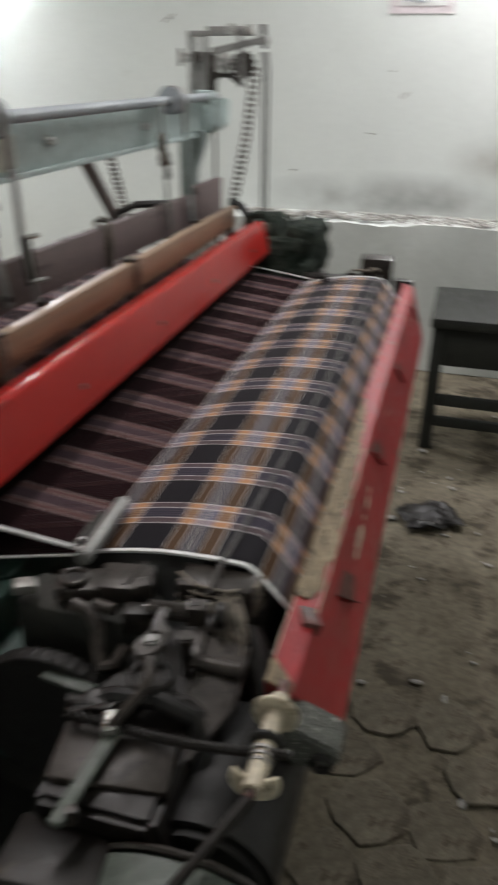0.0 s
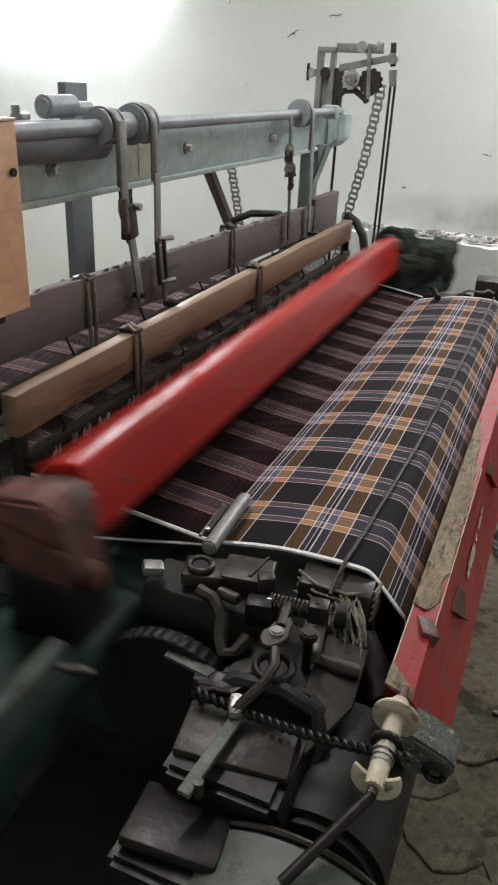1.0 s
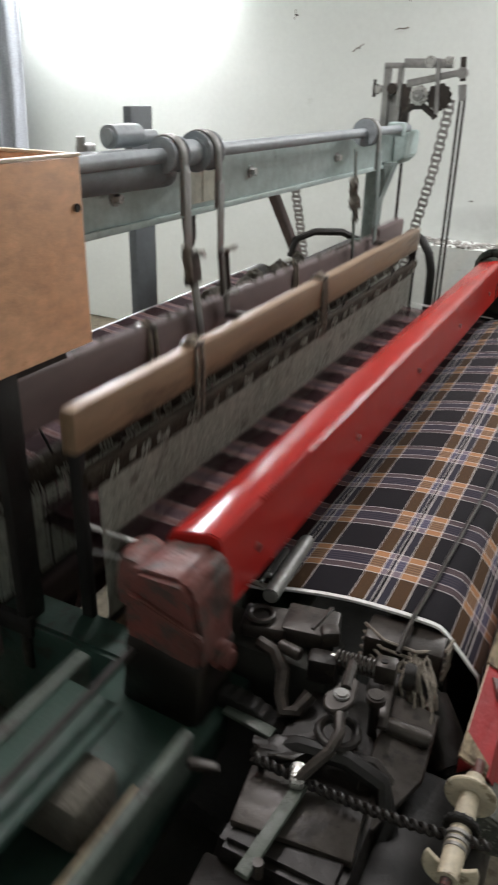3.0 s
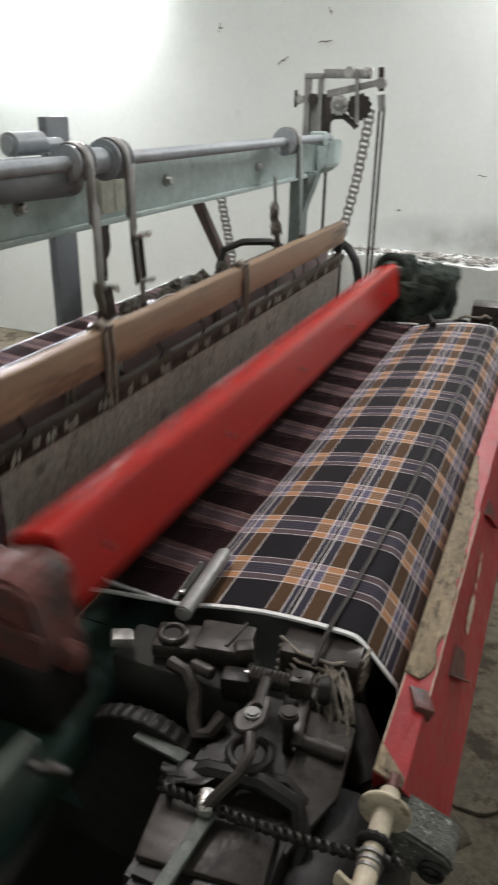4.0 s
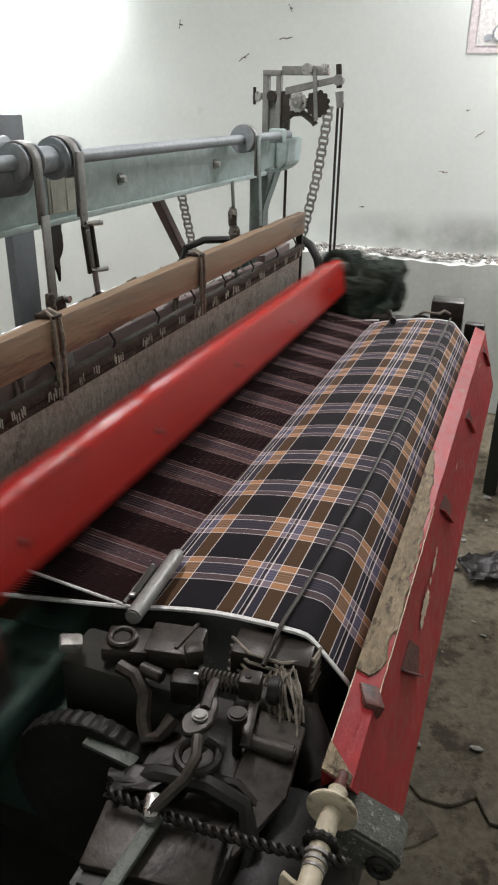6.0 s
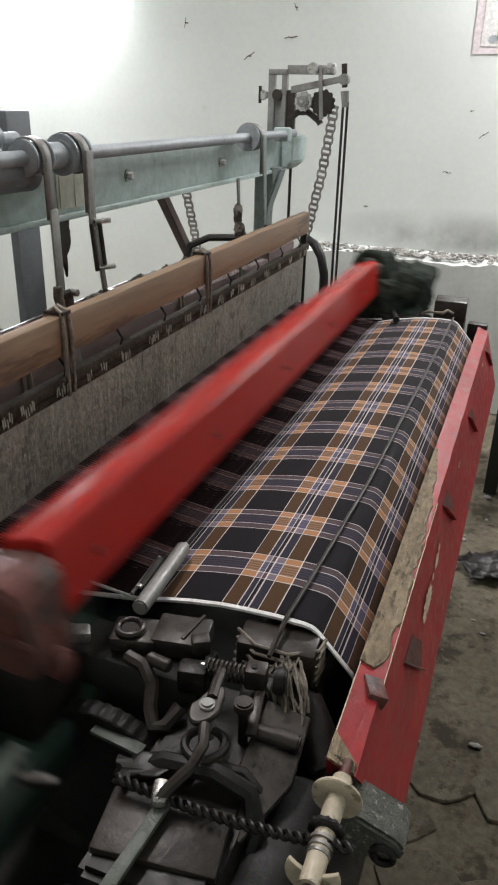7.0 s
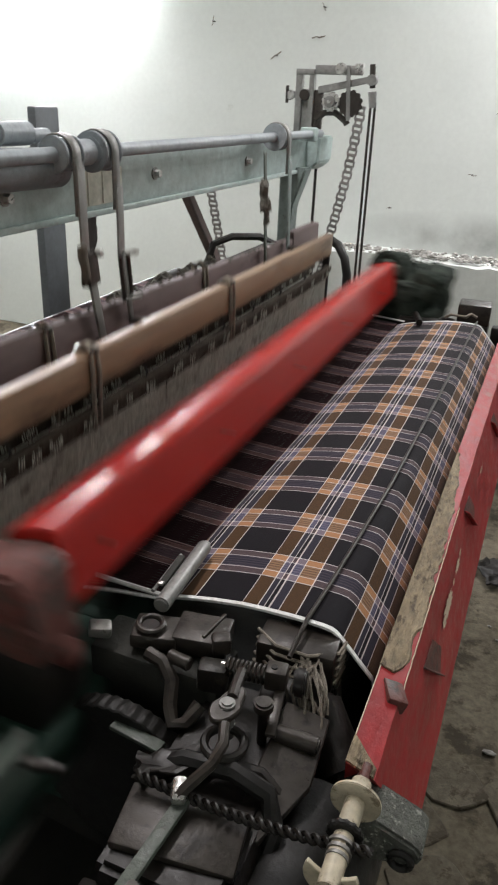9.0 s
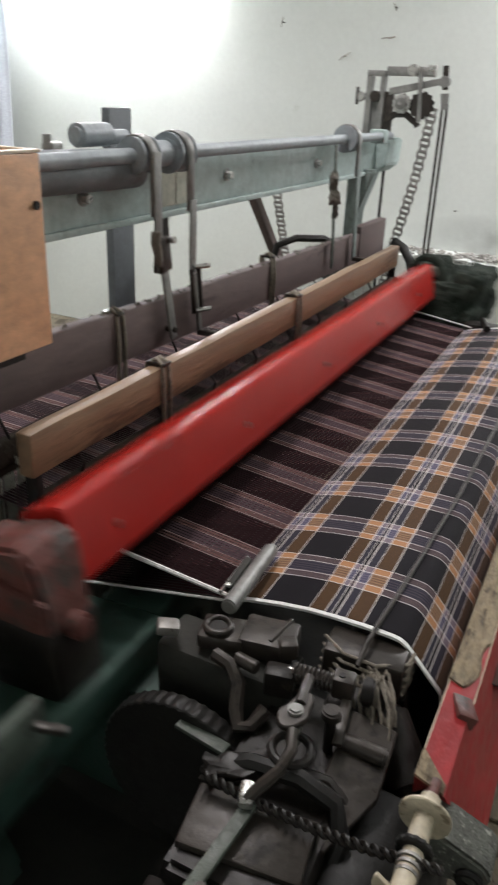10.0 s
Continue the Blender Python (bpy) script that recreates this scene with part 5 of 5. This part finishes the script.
    pts = [(0.0220 * math.cos(q), 0.0220 * math.sin(q)) for q in (radians(150 + 240 * k / 24) for k in range(25))]
    pts += [(0.0220 * math.cos(radians(30)) - 0.038 * k / 6, 0.011 - 0.010 * math.sin(math.pi * k / 6)) for k in range(1, 6)]
    part("broken_flange", plate(pts, 0.004, Matrix.Translation((0.011, -0.242, 0.862)) @ pose(0, 0, 0, 90, 0, 0), bevel=0.0006), M["ivory"], sp, "broken ivory flange")
    for k in range(3):
        part("washer", rod((0.011, -0.214 - 0.006 * k, 0.862), (0.011, -0.217 - 0.006 * k, 0.862), 0.0112 - 0.0008 * k, seg=20), M["dull_steel"], sp)
    part("toothed_ring", plate([((0.0165 if k % 2 else 0.0142) * math.cos(math.pi * k / 14), (0.0165 if k % 2 else 0.0142) * math.sin(math.pi * k / 14)) for k in range(28)], 0.006, Matrix.Translation((0.011, -0.201, 0.862)) @ pose(0, 0, 0, 90, 0, 0)), M["black"], sp)
    part("spindle", rod((0.011, -0.13, 0.862), (0.011, -0.262, 0.862), 0.005, seg=10), M["brown_red"], sp)
    part("spindle_end", rod((0.011, -0.262, 0.862), (-0.035, -0.345, 0.835), 0.005, seg=10), M["grime"], sp)
    # painted gear guard below
    g = lpart("gear_guard", rod((-0.038, -0.44, 0.70), (-0.038, -0.302, 0.70), 0.130, seg=64, bevel=0.006), "grey_green", "grey-green painted gear guard")
    part("guard_rim", tube(arc((-0.038, -0.300, 0.70), 0.128, 0, 360, 72)[:-1], 0.003, 6, closed=True), M["grey_iron"], g)
    part("guard_foot", box(-0.09, 0.02, -0.42, -0.34, 0.0, 0.62, 0.006), M["black"], g)
    # deep dark gear behind the sley end
    d = lpart("crank_wheel", rod((-0.60, -0.30, 0.52), (-0.60, -0.22, 0.52), 0.21, seg=48, bevel=0.008), "dark_green", "dark green crank wheel")
    part("crank_shaft", rod((-0.60, -0.60, 0.52), (-0.60, -0.04, 0.52), 0.03), M["grime"], d)
    part("crank_bearing", box(-0.66, -0.54, -0.10, -0.03, 0.46, 0.62, 0.006), M["dark_green"], d)
    # added plate and leg: dark filler for the shade below the sley
    lpart("shade_plate", slab((-0.33, -0.38, 0.565), (0.62, 0.54, 0.02), (0, 8, 0), 0.006), "soot", "added black plate hiding the lit floor under the sley")
    lpart("cover_leg", box(-0.34, -0.28, -0.45, -0.40, 0.0, 0.58, 0.005), "soot")
    lpart("edge_bracket", box(0.0, 0.012, -0.13, 0.02, 0.60, 0.80, 0.003), "black")


near_end()


def far_end():
    b = lpart("end_block", slab((-0.088, 1.44, 0.895), (0.085, 0.075, 0.055), (0, 0, 3), 0.004), "grey_iron", "square grey iron block at the far edge")
    part("block_base", box(-0.13, -0.045, 1.40, 1.46, 0.69, 0.87, 0.004), M["grime"], b)
    part("twine", rough_up(tube([(-0.155, 1.375, 0.888), (-0.14, 1.365, 0.90), (-0.12, 1.37, 0.898), (-0.10, 1.365, 0.90), (-0.09, 1.375, 0.905), (-0.075, 1.38, 0.897)], 0.004, 6), 0.002, 80), M["rope"], b)
    t = lpart("temple", slab((-0.215, 1.385, 0.862), (0.13, 0.05, 0.025), (0, 0, 0), 0.005), "grime", "greasy temple holding the cloth edge")
    part("temple_bar", rod((-0.235, 1.38, 0.885), (-0.205, 1.27, 0.892), 0.008, seg=12), M["grime"], t)
    part("temple_loop", tube(arc((-0.15, 1.375, 0.88), 0.02, 0, 360, 16, "xy")[:-1], 0.004, 6, closed=True), M["grime"], t)
    part("temple_rest", box(-0.28, -0.15, 1.37, 1.43, 0.70, 0.855, 0.005), M["black"], t)


far_end()


# ---- things round the loom ----
def plywood_box():
    b = thing("plywood_box", "open plywood box with orange-brown stained sides", "box", (-0.55, 0.058, 1.112))
    x0, y0, h, t = -0.36, -0.46, 0.22, 0.010
    side = part("side_panel", box(-t, 0, y0, 0, 0, h, 0.0015), M["plywood"], b)
    part("side_panel", box(x0, x0 + t, y0, 0, 0, h, 0.0015), M["plywood"], b)
    part("end_panel", box(x0 + t, -t, -t, 0, 0, h, 0.0015), M["plywood"], b)
    part("end_panel", box(x0 + t, -t, y0, y0 + t, 0, h, 0.0015), M["plywood"], b)
    part("bottom_panel", box(x0 + t, -t, y0 + t, -t, 0.004, 0.016, 0), M["plywood"], b)
    part("rim_edge", box(-t - 0.001, 0.001, y0, 0.001, h + 0.0005, h + 0.004, 0.0008), M["ply_edge"], b, "pale raw plywood edge")
    part("rim_edge", box(x0, -t - 0.001, -t, 0.001, h + 0.0005, h + 0.004, 0.0008), M["ply_edge"], b, "pale raw plywood edge")
    part("screw", rod((-0.002, -0.012, 0.165), (0.003, -0.012, 0.165), 0.005, seg=10), M["grime"], b)
    for x, y in ((-0.572, -0.105), (-0.86, -0.105)):
        lpart("box_leg", box(x, x + 0.016, y, y + 0.035, 0.70, 1.112, 0.002), "black")
    lpart("box_leg_brace", box(-0.874, -0.55, -0.106, -0.095, 0.755, 0.785, 0.002), "black")
    lpart("box_shelf", box(-0.90, -0.56, -0.36, 0.02, 1.100, 1.1115, 0.001), "black")


plywood_box()


def wooden_bench():
    b = thing("wooden_bench", "black-stained wooden bench against the wall", "bench", (0.075, 2.15, 0))
    part("seat", rough_up(box(-0.01, 0.95, -0.02, 0.46, 0.515, 0.555, 0.006), 0.0015, 12), M["dark_wood"], b)
    for x in (0.0, 0.88):
        for y in (0.0, 0.40):
            part("leg", box(x, x + 0.05, y, y + 0.05, 0, 0.515, 0.004), M["dark_wood"], b)
    for z0, z1 in ((0.36, 0.51), (0.19, 0.235), (0.10, 0.14)):
        part("front_rail", box(0.05, 0.88, 0.008, 0.032, z0, z1, 0.004), M["dark_wood"], b)
    part("back_rail", box(0.05, 0.88, 0.41, 0.44, 0.33, 0.51, 0.004), M["dark_wood"], b)
    for x in (0.012, 0.90):
        part("side_rail", box(x, x + 0.022, 0.05, 0.40, 0.14, 0.19, 0.003), M["dark_wood"], b)


wooden_bench()

# dark post behind the loom
tagged(link_mesh("wooden_post", box(-1.165, -1.140, 0.990, 1.085, 0.0, 1.36, 0.004), M["post_paint"]), "slate-grey painted post standing behind the loom", "post")

# poster on the wall
poster = thing("poster", "faded pink paper poster with grey circle on the wall", "poster", (-0.165, Y1 - 0.003, 1.80))
part("sheet", box(-0.14, 0.14, 0, 0.002, -0.19, 0.19, 0), M["poster_pink"], poster)
part("panel", box(-0.105, 0.12, -0.002, -0.0005, -0.16, 0.165, 0), M["poster_white"], poster)
part("emblem", tube(arc((0.0, -0.003, -0.11), 0.035, 0, 360, 24)[:-1], 0.004, 6, closed=True), M["cloth_slate"], poster)
part("emblem", plate([(0.02 * math.cos(q), 0.015 * math.sin(q)) for q in (2 * math.pi * k / 14 for k in range(14))], 0.001, Matrix.Translation((-0.055, -0.0025, -0.13)) @ pose(0, 0, 0, 90, 0, 0), bevel=0), M["cloth_slate"], poster)


# nails with wisps of lint on the wall
def wall_nail(x, z, s, turn):
    n = thing("wall_nail", "small nail in the wall trailing a wisp of lint", "nail", (x, Y1, z), "nails in the wall")
    part("nail", rod((0, -0.03, 0.0), (0, 0.01, 0), 0.003, seg=6), M["grime"], n)
    c, k = math.cos(radians(turn)), math.sin(radians(turn))
    part("lint_wisp", rough_up(tube([(-0.03 * s * c, -0.03, -0.03 * s * k), (-0.01 * s * c, -0.028, -0.012 * s * k + 0.004), (0.01 * s * c, -0.03, 0.010 * s * k - 0.003), (0.035 * s * c, -0.028, 0.03 * s * k)], 0.0026 * s, 6), 0.003, 70), M["rope"], n)


for a in ((-1.36, 1.595, 1.0, 35), (-1.15, 1.675, 1.0, 10), (-1.70, 1.74, 0.7, 80), (-0.20, 1.28, 0.8, 40), (-0.345, 1.11, 0.6, 0), (-0.268, 1.378, 0.35, 20), (-0.72, 0.93, 0.4, 10), (-1.13, 1.80, 0.6, -60)):
    wall_nail(*a)


# cloths hung on the wall
def hanging_cloth(name, x0, x1, y, z0, z1, mat_name, label, seed):
    bm = bmesh.new()
    n, m = 48, 12
    g = []
    for j in range(m + 1):
        row = []
        for i in range(n + 1):
            u, w = i / n, j / m
            fold = 0.035 * math.sin(u * 22 + seed + 1.3 * w) * (0.4 + 0.6 * (1 - w)) + 0.02 * noise.noise((u * 6 + seed, w * 3, 0))
            row.append(bm.verts.new((x0 + (x1 - x0) * (u + 0.04 * math.sin(5 * w + seed)), y + fold, z0 + (z1 - z0) * w)))
        g.append(row)
    for j in range(m):
        for i in range(n):
            bm.faces.new((g[j][i], g[j][i + 1], g[j + 1][i + 1], g[j + 1][i]))
    ob = tagged(link_mesh(name, bm, M[mat_name]), label, "cloth")
    sd = ob.modifiers.new("thickness", "SOLIDIFY")
    sd.thickness = 0.004
    return ob


hanging_cloth("hanging_cloth", -4.45, -3.80, 3.10, 0.5, 2.35, "cloth_pale", "pale folded cloth hanging on the wall", 1.0)
hanging_cloth("hanging_cloth", -3.84, -3.42, 3.08, 0.4, 2.10, "cloth_slate", "slate grey cloth hanging on the wall", 4.0)
rail_c = thing("cloth_rail", "thin iron rail carrying hung cloths", "rail", (0, 0, 0))
part("bar", rod((-4.6, 3.10, 2.35), (-3.70, 3.10, 2.35), 0.008), M["grime"], rail_c)
part("bar", rod((-3.90, 3.08, 2.10), (-3.38, 3.08, 2.10), 0.006), M["grime"], rail_c)
for x, z in ((-3.70, 2.35), (-3.38, 2.10), (-3.90, 2.10)):
    part("bracket", rod((x, 3.085, z), (x, 3.24, z), 0.006), M["grime"], rail_c)


# tube lights
def tube_light(m, label, lit="tube"):
    t = thing("tube_light", label, "lamp", group="tube lights")
    part("body", box(-0.61, 0.61, -0.02, 0.02, 0.0, 0.035, 0.003), M["cloth_pale"], t)
    part("tube", rod((-0.58, 0, -0.018), (0.58, 0, -0.018), 0.013, seg=14), M[lit], t)
    for x in (-0.595, 0.595):
        part("end_cap", box(x - 0.014, x + 0.014, -0.016, 0.016, -0.034, 0.0, 0.002), M["cloth_pale"], t)
    t.matrix_basis = m
    return t


tube_light(pose(0.50, 3.16, 2.52, 0, 0, 0), "fluorescent tube light fixed high on the wall")
part("wall_bracket", box(-0.5, 0.5, 0.02, 0.075, 0.004, 0.03, 0.002), M["cloth_pale"], bpy.data.objects["tube_light"])
hung = tube_light(pose(-2.8, 3.10, 1.98, 0, 0, 0), "bright fluorescent tube light hung before the wall", "hung_tube")
for x in (-0.45, 0.45):
    part("stay", box(x - 0.01, x + 0.01, 0.02, 0.135, 0.01, 0.03, 0.001), M["grime"], hung)
# fixture added to go with the invented ceiling fill lamp, out of view
tube_light(pose(-0.8, 0.6, 2.955, 0, 0, 90), "added unseen tube light under the ceiling, for fill")


# broken pavers in the floor beside the loom
def pavers():
    fl = bpy.data.objects["floor"]
    rnd = random.Random(31)
    n = 0
    cell = 0.15
    for j in range(10):
        for i in range(6):
            cx = 0.02 + cell * i + (cell * 0.5 if j % 2 else 0)
            cy = -0.55 + cell * 0.92 * j
            if cy > 0.35 and rnd.random() < 0.45:
                continue
            k = rnd.randint(9, 13)
            r = cell * rnd.uniform(0.53, 0.60)
            pts = []
            for a in range(k):
                q = 2 * math.pi * (a + rnd.uniform(-0.25, 0.25)) / k
                rr = r * rnd.uniform(0.90, 1.06) * (1 + 0.12 * math.cos(4 * q + i))
                pts.append((rr * math.cos(q), rr * math.sin(q) * 0.92))
            ob = part("paver", plate(pts, 0.009, pose(0, 0, 0, 0, 0, 0), bevel=0.003), M["paver"], fl)
            ob.location = (cx, cy, rnd.uniform(-0.0075, -0.0045))
            ob.rotation_euler = (radians(rnd.uniform(-1.5, 1.5)), radians(rnd.uniform(-1.5, 1.5)), 0)


pavers()


def floor_litter():
    rnd = random.Random(77)
    bm = bmesh.new()
    for i in range(150):
        x, y = rnd.uniform(0.02, 1.0), rnd.uniform(-0.4, 2.6)
        r = rnd.uniform(0.003, 0.010)
        one = bmesh.new()
        bmesh.ops.create_icosphere(one, subdivisions=1, radius=r)
        one.transform(Matrix.Translation((x, y, r * 0.3)) @ Matrix.Diagonal((rnd.uniform(0.7, 2.2), rnd.uniform(0.7, 1.8), 0.5, 1)))
        join(bm, one)
    tagged(link_mesh("floor_litter", bm, M["rubble"], False), "crumbs and lint scattered on the floor", "litter", kind="stuff")
    bm = bmesh.new()
    bmesh.ops.create_grid(bm, x_segments=14, y_segments=14, size=0.1)
    for v in bm.verts:
        v.co.z = 0.016 + 0.016 * noise.noise(v.co * 22) + 0.008 * noise.noise(v.co * 60)
        v.co.x *= 1.5
        v.co += Vector((0.03 * noise.noise(v.co * 13 + Vector((5, 0, 0))), 0.035 * noise.noise(v.co * 11), 0))
    bm.transform(pose(0.150, 1.60, 0.002, 0, 0, 25) @ Matrix.Diagonal((0.66, 0.72, 1.1, 1)))
    ob = tagged(link_mesh("floor_rag", bm, M["grime"]), "crumpled dark rag lying on the floor", "rag")
    sd = ob.modifiers.new("thickness", "SOLIDIFY")
    sd.thickness = 0.004


floor_litter()

# ---- motion ----
T_BEAT, P_PICK, T_SHED = 0.277, 0.5525, 0.203


def sley_turn(t):
    return 5.1 * math.cos(2 * math.pi * (t - T_BEAT) / P_PICK)


def heald_lift(t):
    s = math.sin(math.pi * (t - T_SHED) / P_PICK)
    return 0.043 * math.tanh(1.6 * s) / math.tanh(1.6)


def motions():
    times = [i / 30 for i in range(301)]
    walk(sley, [(t, Matrix.Translation(PIVOT) @ pose(0, 0, 0, 0, sley_turn(t), 0)) for t in times])
    walk(front_heald, [(t, pose(0, 0, heald_lift(t))) for t in times])
    walk(back_heald, [(t, pose(0, 0, -heald_lift(t))) for t in times])

    def hinge(ob, length, sign):
        x, y, z = ob.location
        walk(ob, [(t, pose(x, y, z, 0, math.degrees(math.asin(sign * heald_lift(t) / length)), 0)) for t in times])

    hinge(shed_front_a, 0.229, 1)
    hinge(shed_front_b, 0.344, -1)
    hinge(shed_back_a, 0.485, -1)
    hinge(shed_back_b, 0.370, 1)
    hinge(edge_a, 0.318, -1)
    hinge(edge_b, 0.238, 1)
    hinge(edge_far, 0.318, -1)


motions()
